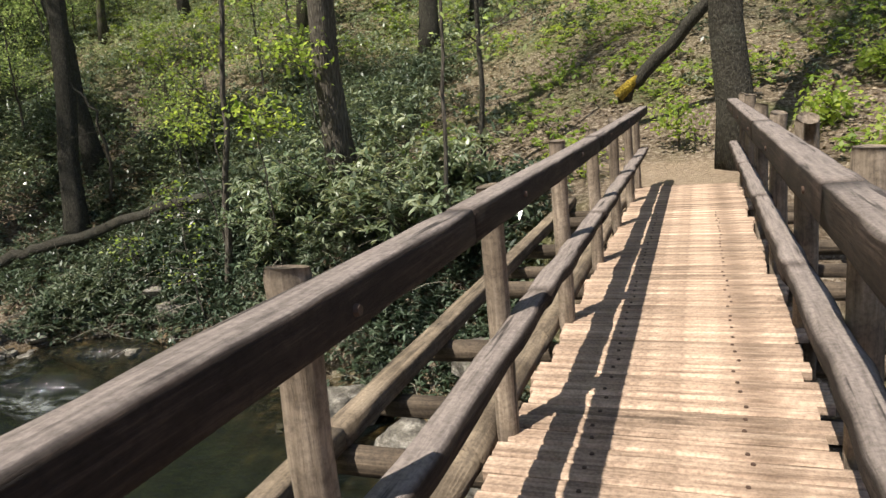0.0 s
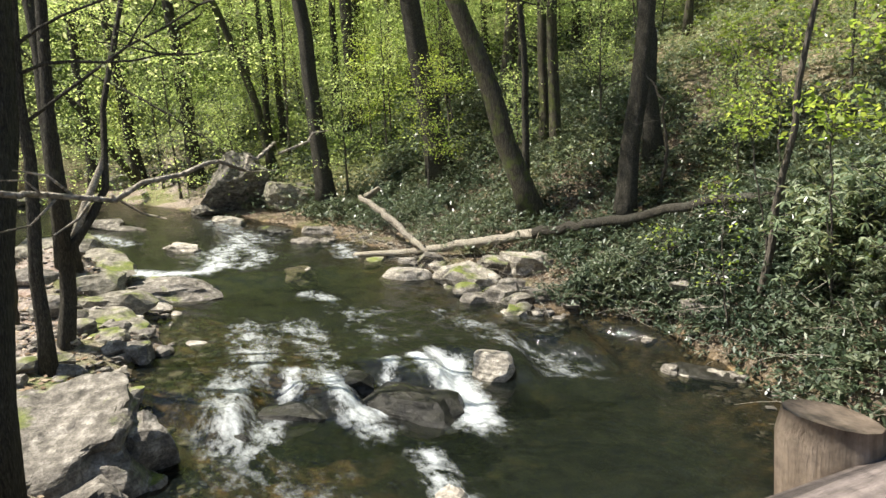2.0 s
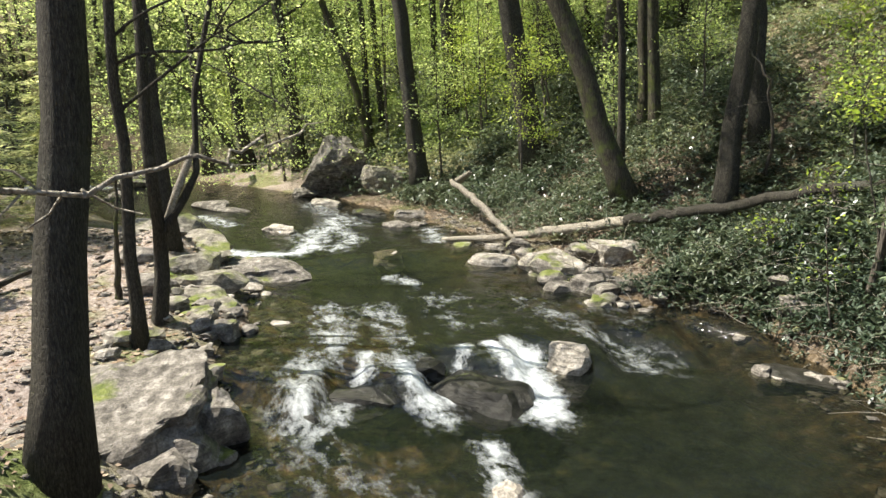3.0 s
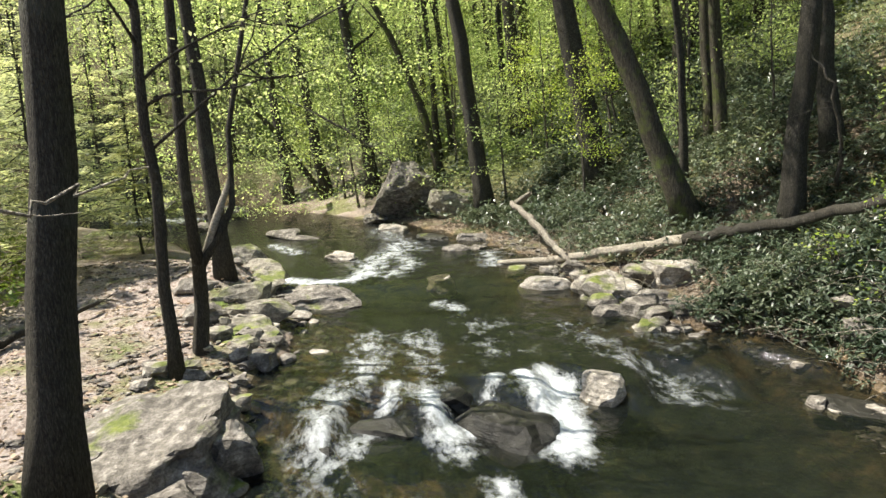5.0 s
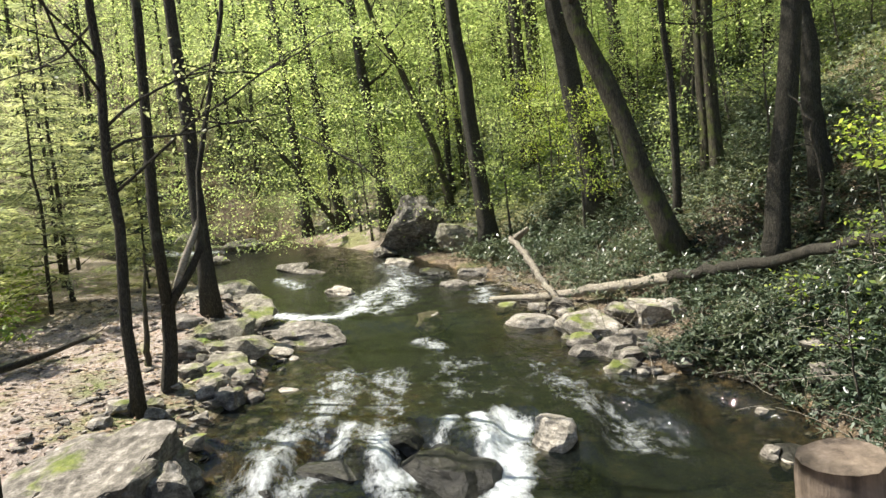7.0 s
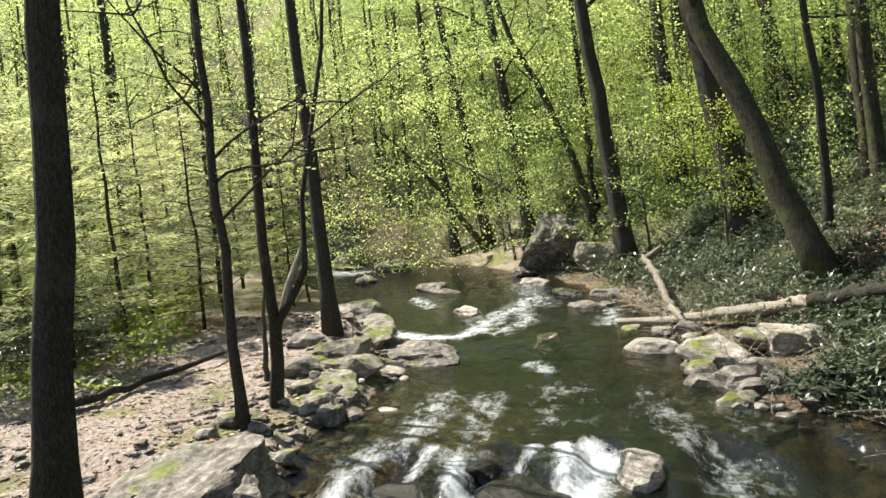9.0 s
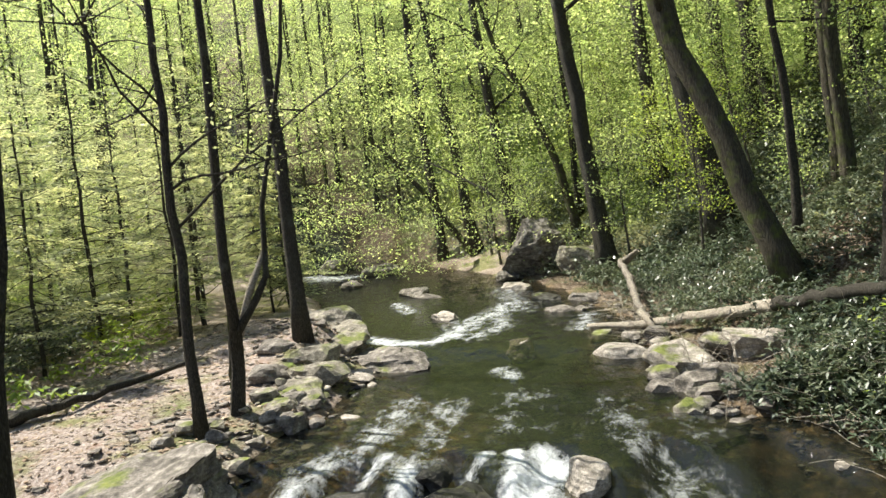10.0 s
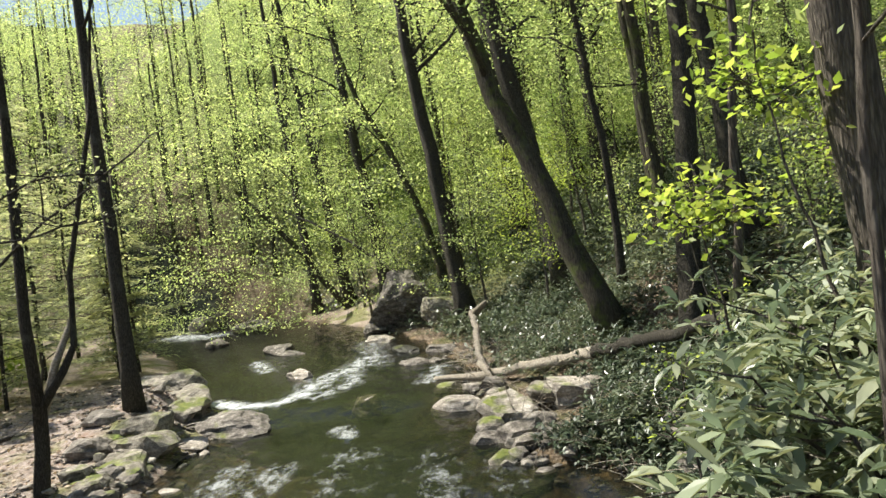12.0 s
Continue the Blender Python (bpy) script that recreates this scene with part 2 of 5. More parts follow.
bed = mix(t, deep_att.outputs["Fac"], bed, dim_silt)
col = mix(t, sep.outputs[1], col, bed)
path_c = ramp(t, fine, (0.3, (0.20, 0.135, 0.085)), (0.7, (0.46, 0.36, 0.26)))
col = mix(t, sep.outputs[2], col, path_c)
surface(t, out, col, 0.95, bump(t, math_node(t, "ADD", fine, mid_n), 1.0, 0.08), 0.15)
M_GROUND = m

# water: clear, with a tint, ripples, and foam where it falls
m, t, out = node_material("stream_water")
v = coords(t, (0.55, 1.0, 1.0), True)
rip = math_node(t, "ADD", noise_tex(t, v, 3.0, 4, 0.55), math_node(t, "MULTIPLY", noise_tex(t, v, 11.0, 3, 0.5), 0.35))
nrm = bump(t, rip, 0.7, 0.09)
gl = t.nodes.new("ShaderNodeBsdfGlossy")
gl.inputs["Roughness"].default_value = 0.05
t.links.new(nrm, gl.inputs["Normal"])
tp = t.nodes.new("ShaderNodeBsdfTransparent")
tp.inputs["Color"].default_value = (0.38, 0.37, 0.28, 1)
body = t.nodes.new("ShaderNodeBsdfDiffuse")
body.inputs["Color"].default_value = (0.008, 0.011, 0.010, 1)
dm = t.nodes.new("ShaderNodeMixShader")
dm.inputs[0].default_value = 0.40
t.links.new(tp.outputs[0], dm.inputs[1])
t.links.new(body.outputs[0], dm.inputs[2])
fr = t.nodes.new("ShaderNodeFresnel")
fr.inputs["IOR"].default_value = 1.33
t.links.new(nrm, fr.inputs["Normal"])
wm = t.nodes.new("ShaderNodeMixShader")
t.links.new(fr.outputs[0], wm.inputs[0])
t.links.new(dm.outputs[0], wm.inputs[1])
t.links.new(gl.outputs[0], wm.inputs[2])
att = t.nodes.new("ShaderNodeAttribute")
att.attribute_name = "foam"
fv = coords(t, (0.8, 1.3, 1.0), True)
fn = math_node(t, "ADD", math_node(t, "MULTIPLY", noise_tex(t, fv, 2.6, 7, 0.72), 0.8), math_node(t, "MULTIPLY", noise_tex(t, fv, 10.0, 4, 0.7), 0.2))
fs = math_node(t, "MULTIPLY", math_node(t, "SUBTRACT", fn, 0.5), 3.0)
fo = math_node(t, "MULTIPLY", math_node(t, "SUBTRACT", math_node(t, "ADD", att.outputs["Fac"], fs), 0.30), 0.95, True)
fo = math_node(t, "MULTIPLY", fo, math_node(t, "MULTIPLY", att.outputs["Fac"], 1.35, True), True)
fd = t.nodes.new("ShaderNodeBsdfPrincipled")
fd.inputs["Base Color"].default_value = (0.80, 0.84, 0.85, 1)
fd.inputs["Roughness"].default_value = 0.45
t.links.new(bump(t, fn, 0.7, 0.08), fd.inputs["Normal"])
fm = t.nodes.new("ShaderNodeMixShader")
t.links.new(fo, fm.inputs[0])
t.links.new(wm.outputs[0], fm.inputs[1])
t.links.new(fd.outputs[0], fm.inputs[2])
t.links.new(fm.outputs[0], out.inputs["Surface"])
M_WATER = m


# ---------------------------------------------------------------- helpers
rng = np.random.default_rng(7)


def lattice(seed):
    return np.random.default_rng(seed).random((64, 64))


LAT = [lattice(s) for s in range(4)]


def vnoise(x, y, scale, k=0):
    """Smooth noise from 0 to 1 over the plan."""
    x, y = np.asarray(x, float) / scale + 17.3 * (k + 1), np.asarray(y, float) / scale + 9.1 * (k + 1)
    i, j = np.floor(x).astype(int), np.floor(y).astype(int)
    u, w = x - i, y - j
    u, w = u * u * (3 - 2 * u), w * w * (3 - 2 * w)
    g = LAT[k % 4]
    a, b = g[i % 64, j % 64], g[(i + 1) % 64, j % 64]
    c, d = g[i % 64, (j + 1) % 64], g[(i + 1) % 64, (j + 1) % 64]
    return (a * (1 - u) + b * u) * (1 - w) + (c * (1 - u) + d * u) * w


def step(x, a, b):
    k = np.clip((np.asarray(x, float) - a) / (b - a), 0, 1)
    return k * k * (3 - 2 * k)


LEFT_X = [-90, -50, -38, -32, -26, -21.5, -19.7, -17.5, -15, -13.3, -12.6, -11, -9.5, -8, -6, 0, 8, 60]
LEFT_Y = [-40, -15, -8, -4.6, -2.4, -0.6, 0.3, 1.2, 1.0, 0.9, 0.35, 0.2, 0.3, -0.1, -1.0, -1.8, -2.0, -3]
RIGHT_X = [-90, -50, -43, -36, -31.6, -25, -20, -17, -15, -12, -11, -10, -8, -6.5, -5, -3, 0, 8, 60]
RIGHT_Y = [-32, -4, 0.6, 3.6, 5.6, 7.4, 8.1, 7.6, 8.3, 8.5, 9.2, 9.8, 9.6, 8.9, 8.1, 7.3, 6.6, 5.6, 4]


def shore_left(x):
    return np.interp(x, LEFT_X, LEFT_Y) + 0.25 * (vnoise(x, x * 0, 1.3, 1) - 0.5)


def shore_right(x):
    return np.interp(x, RIGHT_X, RIGHT_Y) + 0.3 * (vnoise(x, x * 0 + 5, 1.1, 2) - 0.5)


def fall_line(y):
    """Where the lower rapid breaks: tongues of water between domed stones."""
    return -9.9 + 0.75 * np.sin(2 * math.pi * (np.asarray(y, float) - 1.37 + 0.45) / 1.62 )


def water_level(x, y):
    x = np.asarray(x, float)
    low = step(x, fall_line(y) - 0.7, fall_line(y) + 0.5)
    up = step(x, -19.6 + 0.25 * np.asarray(y, float), -17.9 + 0.25 * np.asarray(y, float))
    return -2.35 - 0.24 * up - 0.27 * low - 0.008 * np.clip(x + 20, -60, 0)


def bank_right(d, x):
    near = np.interp(d, [0, 0.5, 1.3, 2.3, 4, 8, 20, 60, 140], [0, 0.7, 1.9, 2.75, 3.1, 4.5, 9.5, 22, 40])
    far = np.interp(d, [0, 0.4, 1, 2, 3.5, 5.5, 8, 20, 60, 140], [0, 0.06, 0.14, 0.36, 0.95, 2.6, 4.2, 10.0, 26, 44])
    w = step(x, -13.0, -8.5)
    return near * w + far * (1 - w)


def bank_left(d, x):
    bar = np.interp(d, [0, 0.5, 1.5, 3, 8, 16, 30, 60, 140], [0, 0.2, 0.42, 0.5, 0.62, 0.9, 3.5, 17, 44])
    near = np.interp(d, [0, 1, 3, 6, 20, 60, 140], [0, 0.6, 2.2, 2.75, 3.4, 12, 30])
    w = step(x, -5.0, -1.5)
    return near * w + bar * (1 - w)


def ground(x, y):
    x, y = np.asarray(x, float), np.asarray(y, float)
    yl, yr = shore_left(x), shore_right(x)
    lev = water_level(x, np.clip(y, yl, yr))
    dl, dr = yl - y, y - yr
    inside = np.minimum(-dl, -dr)
    depth = -0.62 * step(inside, 0.0, 2.6) - 0.05
    z = lev + np.where(dl > 0, bank_left(np.maximum(dl, 0), x), np.where(dr > 0, bank_right(np.maximum(dr, 0), x), depth))
    out_d = np.maximum(dl, dr)
    rough = 0.10 + 0.35 * step(out_d, 4, 30)
    z = z + rough * (vnoise(x, y, 1.6, 0) - 0.5) + 0.10 * (vnoise(x, y, 0.55, 3) - 0.5) + 1.6 * step(out_d, 8, 40) * (vnoise(x, y, 9.0, 1) - 0.5)
    z = z + 0.62 * np.clip(-50 - x, 0, 90)
    # rooted mound at the foot of the thick tree
    z = z + 0.8 * np.exp(-(((x + 6.9) / 1.25) ** 2 + ((y + 1.95) / 1.15) ** 2))
    # rocky ledge beside the upper pool
    z = z + 0.75 * np.exp(-(((x + 18.4) / 1.7) ** 2 + ((y + 0.9) / 0.9) ** 2))
    # level ground and path where the deck ends
    pw = np.exp(-(np.clip(np.abs(x - 0.3) - 0.9, 0, 9) / 0.9) ** 2) * step(y, 7.9, 8.7) * (1 - step(y, 10.2, 13.5))
    z = z * (1 - pw) + (0.02 + 0.07 * (y - 8.9)) * pw
    pw = np.exp(-(np.clip(np.abs(x - 0.3) - 0.9, 0, 9) / 0.9) ** 2) * (1 - step(y, -5.6, -4.4))
    z = z * (1 - pw) + (-0.25) * pw
    # keep the soil below the deck
    under = np.exp(-(np.clip(np.abs(x - 0.3) - 1.9, 0, 9) / 0.6) ** 2) * step(y, -5.2, -4.6) * (1 - step(y, 8.1, 8.7))
    return np.where(under > 0.02, np.minimum(z, z * (1 - under) + (-0.75) * under), z)


def part(name, bm, material, parent=None, label=""):
    me = bpy.data.meshes.new(name)
    bm.to_mesh(me)
    bm.free()
    return from_mesh(name, me, material, parent, label)


def from_mesh(name, me, material, parent=None, label="", smooth=True):
    if material is not None:
        me.materials.append(material)
    if smooth and len(me.polygons):
        me.polygons.foreach_set("use_smooth", np.ones(len(me.polygons), bool))
    ob = new(name, me)
    ob.parent = parent
    return tagged(ob, label) if label else ob


def from_arrays(name, verts, quads, material, parent=None, label="", smooth=True):
    """One mesh from numpy arrays of places and of four-cornered faces."""
    me = bpy.data.meshes.new(name)
    verts, quads = np.asarray(verts, np.float32), np.asarray(quads, np.int32)
    k = quads.shape[1]
    me.vertices.add(len(verts))
    me.vertices.foreach_set("co", verts.ravel())
    me.loops.add(quads.size)
    me.loops.foreach_set("vertex_index", quads.ravel())
    me.polygons.add(len(quads))
    me.polygons.foreach_set("loop_start", np.arange(len(quads), dtype=np.int32) * k)
    me.update(calc_edges=True)
    return from_mesh(name, me, material, parent, label, smooth)


def empty(name, place, label, category, group="", turn=0.0):
    ob = new(name)
    ob.matrix_basis = pose(*place, 0, 0, turn)
    return tagged(ob, label, category, group)


def tube_arrays(points, radii, sides=10, wobble=0.06, seed=0, closed=True):
    """A tapered, slightly uneven round stem along the points."""
    r = np.random.default_rng(seed)
    P, R = np.asarray(points, float), np.asarray(radii, float)
    T = np.gradient(P, axis=0)
    T /= np.linalg.norm(T, axis=1)[:, None]
    ref = np.array([0.31, 0.95, 0.05]) if abs(T[:, 2]).mean() > 0.6 else np.array([0.0, 0.0, 1.0])
    U = np.cross(T, ref)
    U /= np.linalg.norm(U, axis=1)[:, None]
    V = np.cross(T, U)
    a = np.linspace(0, 2 * math.pi, sides, endpoint=False)
    lob = 1 + wobble * np.sin(a * 3 + r.random() * 6) + wobble * 0.7 * np.sin(a * 5 + r.random() * 6)
    rad = R[:, None] * lob[None] * (1 + wobble * (r.random((len(P), sides)) - 0.5))
    verts = P[:, None] + rad[..., None] * (np.cos(a)[None, :, None] * U[:, None] + np.sin(a)[None, :, None] * V[:, None])
    n = len(P)
    i, j = np.meshgrid(np.arange(n - 1), np.arange(sides), indexing="ij")
    q = np.stack([i * sides + j, (i + 1) * sides + j, (i + 1) * sides + (j + 1) % sides, i * sides + (j + 1) % sides], -1).reshape(-1, 4)
    verts = verts.reshape(-1, 3)
    if closed:
        c0, c1 = len(verts), len(verts) + 1
        verts = np.vstack([verts, P[0], P[-1]])
        k = np.arange(0, sides, 2)
        q = np.vstack([q, np.stack([np.full(len(k), c0), (k + 2) % sides, (k + 1) % sides, k], -1)[:, [0, 3, 2, 1]],
                       np.stack([np.full(len(k), c1), (n - 1) * sides + k, (n - 1) * sides + (k + 1) % sides, (n - 1) * sides + (k + 2) % sides], -1)])
    return verts, q


def join_arrays(items):
    vs, qs, o = [], [], 0
    for v, q in items:
        vs.append(v)
        qs.append(np.asarray(q) + o)
        o += len(v)
    return np.vstack(vs), np.vstack(qs)


def leaf_arrays(centres, length, width, r, flat=0.5, along=None):
    """Kite-shaped leaves: four corners each, facing mostly up when flat is near 1."""
    n = len(centres)
    nrm = r.normal(size=(n, 3)) * (1 - flat)
    nrm[:, 2] += flat + 0.15
    nrm /= np.linalg.norm(nrm, axis=1)[:, None]
    d = r.normal(size=(n, 3)) if along is None else along + 0.35 * r.normal(size=(n, 3))
    d -= (d * nrm).sum(1)[:, None] * nrm
    d /= np.linalg.norm(d, axis=1)[:, None] + 1e-9
    s = np.cross(nrm, d)
    L = (length * (0.6 + 0.8 * r.random(n)))[:, None]
    W = L * (width / length) * 0.5
    c = np.asarray(centres)
    tip_drop = nrm * L * 0.12
    v = np.stack([c, c + d * L * 0.45 + s * W, c + d * L - tip_drop, c + d * L * 0.45 - s * W], 1).reshape(-1, 3)
    return v, np.arange(4 * n).reshape(n, 4)


# ---------------------------------------------------------------- ground and water
def axis_steps(lo, hi, fine, end_lo, end_hi):
    mid_part = np.arange(lo, hi + 1e-6, fine)
    a, s, lows = lo, fine, []
    while a > end_lo:
        s *= 1.22
        a -= s
        lows.append(a)
    a, s, highs = hi, fine, []
    while a < end_hi:
        s *= 1.22
        a += s
        highs.append(a)
    return np.array(lows[::-1] + list(mid_part) + highs)


gx = axis_steps(-26, 3, 0.18, -900, 900)
gy = axis_steps(-7, 14, 0.18, -900, 900)
GX, GY = np.meshgrid(gx, gy, indexing="ij")
GZ = ground(GX, GY)
ii, jj = np.meshgrid(np.arange(len(gx) - 1), np.arange(len(gy) - 1), indexing="ij")
w = len(gy)
quads = np.stack([ii * w + jj, (ii + 1) * w + jj, (ii + 1) * w + jj + 1, ii * w + jj + 1], -1).reshape(-1, 4)
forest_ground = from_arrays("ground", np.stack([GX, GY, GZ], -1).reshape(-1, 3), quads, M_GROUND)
tagged(forest_ground, "leaf-strewn forest floor with a stony bar and streambed", "ground", kind="structure")
yl, yr = shore_left(GX), shore_right(GX)
bar_m = step(yl - GY, -0.2, 0.4) * (1 - step(yl - GY, 9, 17)) * (1 - step(GX, -4, -2)) * step(GX, -60, -45)
far_bar = np.exp(-(((GX + 40) / 6) ** 2 + ((GY - 3.0) / 2.2) ** 2))
bed_m = step(np.minimum(GY - yl, yr - GY), -0.35, 0.25)
path_m = np.exp(-(np.clip(np.abs(GX - 0.3) - 0.5, 0, 9) / 0.5) ** 2) * step(GY, 8.0, 8.6) * (1 - step(GY, 10.2, 11.2))
path_m = np.maximum(path_m, np.exp(-((GY - 10.6 - 0.05 * (GX - 0.3) ** 2 * 0.3) / 0.55) ** 2) * step(GX, -8, -4) * (1 - step(GX, 0.5, 1.2)))
herb_m = np.clip(step(-GX, 20, 34) + 0.22 * step(GY - yr, 5, 14), 0, 1) * step(np.maximum(yl - GY - 4, GY - yr), 2.0, 7.0) * (0.45 + 0.9 * vnoise(GX, GY, 2.2, 3))
for mx, my, ma, mb in ((-11.6, -0.75, 0.9, 0.6), (-14.4, -0.2, 1.3, 0.5), (-13.6, -2.2, 0.9, 0.5), (-16.4, -0.6, 0.9, 0.5)):
    moss_spot = np.exp(-(((GX - mx) / ma) ** 2 + ((GY - my) / mb) ** 2)) * (0.5 + 0.8 * vnoise(GX, GY, 0.5, 1))
    herb_m = np.maximum(herb_m, np.clip(moss_spot, 0, 1))
    bar_m = bar_m * (1 - np.clip(moss_spot, 0, 1))
herb_m = np.maximum(herb_m, 0.9 * np.exp(-(((GX + 7.0) / 1.4) ** 2 + ((GY + 1.4) / 1.1) ** 2)))
bar_m = bar_m * (1 - np.exp(-(((GX + 7.0) / 1.4) ** 2 + ((GY + 1.4) / 1.1) ** 2)))
col = np.stack([np.maximum(bar_m, np.clip(far_bar * 1.3, 0, 1)), bed_m, path_m, np.clip(herb_m, 0, 1)], -1).reshape(-1, 4).astype(np.float32)
forest_ground.data.color_attributes.new("masks", "FLOAT_COLOR", "POINT").data.foreach_set("color", col.ravel())
# Dark bed reaches the right shore to paint the bank's shade.
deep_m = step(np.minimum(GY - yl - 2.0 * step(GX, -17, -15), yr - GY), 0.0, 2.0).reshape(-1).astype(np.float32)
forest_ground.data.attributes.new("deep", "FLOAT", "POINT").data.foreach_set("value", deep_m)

wx = np.concatenate([np.arange(-60, -24, 0.5), np.arange(-24, -4, 0.10), np.arange(-4, 14, 0.5)])
wy = np.arange(-16, 11.5, 0.11)
WX, WY = np.meshgrid(wx, wy, indexing="ij")
WL = water_level(WX, WY)


def streak(points, width, amount):
    """Foam along a line of flow, densest on the line."""
    best = np.full(WX.shape, 99.0)
    for (x0, y0), (x1, y1) in zip(points, points[1:]):
        dx, dy = x1 - x0, y1 - y0
        k = np.clip(((WX - x0) * dx + (WY - y0) * dy) / (dx * dx + dy * dy), 0, 1)
        best = np.minimum(best, np.hypot((WX - x0 - k * dx) * 0.8, WY - y0 - k * dy))
    return amount * 0.86 * np.exp(-(best / (width * 1.35)) ** 2)


foam = np.zeros_like(WX)
for points, width, amount in [([(-14.0, 2.5), (-12.0, 2.2), (-10.8, 1.65), (-9.6, 1.4), (-8.95, 1.4)], 0.42, 0.64), ([(-10.9, 2.6), (-10.2, 2.35), (-9.5, 1.9), (-9.1, 1.8)], 0.2, 0.78),
                              ([(-13.6, 3.4), (-11.5, 3.35), (-10.4, 3.05)], 0.40, 0.56), ([(-10.4, 3.0), (-9.5, 3.1), (-8.7, 3.15)], 0.24, 0.9), ([(-10.7, 4.3), (-9.9, 3.8), (-9.2, 3.45)], 0.13, 0.85),
                              ([(-10.5, 5.2), (-9.4, 4.95), (-8.3, 4.6)], 0.30, 1.25), ([(-10.6, 4.75), (-9.3, 4.65)], 0.16, 1.05), ([(-9.9, 1.45), (-9.1, 1.35)], 0.18, 0.78), ([(-7.6, 3.5), (-6.9, 3.3), (-6.5, 3.2)], 0.20, 0.80),
                              ([(-13.0, 6.6), (-11.4, 6.5), (-10.4, 6.7), (-9.4, 7.0)], 0.45, 0.48), ([(-12.2, 7.4), (-10.8, 7.7)], 0.3, 0.50), ([(-14.0, 5.0), (-12.0, 4.6)], 0.6, 0.40), ([(-8.0, 1.2), (-6.6, 2.0)], 0.6, 0.34),
                              ([(-20.8, 0.3), (-19.6, 1.4), (-19.3, 2.4), (-20.2, 3.0)], 0.30, 0.95), ([(-20.2, 3.0), (-22.4, 3.4), (-23.6, 4.2), (-25.4, 4.6)], 0.6, 0.72), ([(-22.5, 4.3), (-20.8, 4.4), (-19.6, 3.6)], 0.4, 0.66),
                              ([(-24.0, 4.9), (-30.0, 4.4)], 0.7, 0.55), ([(-28.3, -0.1), (-25.5, 0.9)], 0.35, 0.72), ([(-43.0, -6.0), (-46.0, -9.0)], 1.3, 0.78), ([(-16.3, 4.4), (-15.5, 4.7)], 0.22, 0.75),
                              ([(-19.5, 6.6), (-21.5, 7.0)], 0.4, 0.62)]:
    foam = np.maximum(foam, streak(points, width, amount))
wave = 0.035 * (vnoise(WX, WY, 0.35, 1) - 0.5) + 0.07 * foam * (vnoise(WX, WY, 0.22, 2) - 0.2)
keep = (WY > shore_left(WX) - 0.6) & (WY < shore_right(WX) + 0.6)
w = len(wy)
ii, jj = np.meshgrid(np.arange(len(wx) - 1), np.arange(len(wy) - 1), indexing="ij")
ok = keep[:-1, :-1] & keep[1:, :-1] & keep[1:, 1:] & keep[:-1, 1:]
quads = np.stack([ii * w + jj, (ii + 1) * w + jj, (ii + 1) * w + jj + 1, ii * w + jj + 1], -1)[ok]
used = np.unique(quads)
remap = np.zeros(WX.size, int)
remap[used] = np.arange(len(used))
stream = from_arrays("water", np.stack([WX, WY, WL + wave], -1).reshape(-1, 3)[used], remap[quads], M_WATER)
tagged(stream, "shallow clear stream with white rapids over stones", "stream", kind="structure")
stream.data.attributes.new("foam", "FLOAT", "POINT").data.foreach_set("value", foam.reshape(-1)[used].astype(np.float32))
stream.visible_shadow = False


# ---------------------------------------------------------------- footbridge
bridge = tagged(new("footbridge"), "weathered wooden footbridge with log railings over the stream", "bridge")
bridge.matrix_basis = Matrix.Translation((0, 0, -0.106)) @ pose(0, 0, 0, 0, 0, -0.39) @ pose(0, 0, 0, 1.135) @ pose(0, 0, 0, 0, -0.55)
DECK_L, DECK_R, POST_L, POST_R = -0.326, 0.92, -0.335, 0.925
POST_STEP, POST_FIRST = 1.455, 0.51


def plank_mesh(seed):
    """One deck board: worn edges, a slightly cupped top and rough ends."""
    r = random.Random(seed)
    bm = bmesh.new()
    L, W, H = DECK_R - DECK_L, 0.114, 0.05
    nx = 9
    rows = []
    for i in range(nx):
        x = DECK_L + L * i / (nx - 1)
        if i == 0:
            x -= r.uniform(-0.02, 0.035)
        if i == nx - 1:
            x += r.uniform(-0.05, 0.06)
        j = r.uniform(-0.003, 0.003)
        k = r.uniform(-0.003, 0.003)
        c = [(-W / 2 + j, -H), (-W / 2 + j, -0.012), (-W / 2 + 0.012 + j, -0.001), (0, r.uniform(-0.003, 0.001)), (W / 2 - 0.012 + k, -0.001), (W / 2 + k, -0.012), (W / 2 + k, -H)]
        rows.append([bm.verts.new((x, y, z)) for y, z in c])
    for a, b in zip(rows, rows[1:]):
        for i in range(7):
            bm.faces.new((a[i], b[i], b[(i + 1) % 7], a[(i + 1) % 7]))
    bm.faces.new(rows[0])
    bm.faces.new(rows[-1][::-1])
    bmesh.ops.recalc_face_normals(bm, faces=bm.faces)
    me = bpy.data.meshes.new("plank")
    bm.to_mesh(me)
    bm.free()
    me.materials.append(M_PLANK)
    return me


def log_arrays(p0, p1, r0, r1, seed, sides=12, n=9, flat_top=0.0, bend=0.005):
    """A peeled log between two places, uneven, its top planed by flat_top of its radius."""
    r = np.random.default_rng(seed)
    k = np.linspace(0, 1, n)[:, None]
    P = np.asarray(p0, float) * (1 - k) + np.asarray(p1, float) * k
    P[1:-1] += bend * r.normal(size=(n - 2, 3)) * np.array([1, 0.0, 1])
    v, q = tube_arrays(P, r0 + (r1 - r0) * k[:, 0], sides, 0.05, seed)
    if flat_top:
        top = (P[0, 2] + P[-1, 2]) / 2 + (1 - flat_top) * (r0 + r1) / 2
        v[:, 2] = np.minimum(v[:, 2], top + 0.004 * r.random(len(v)))
    return v, q


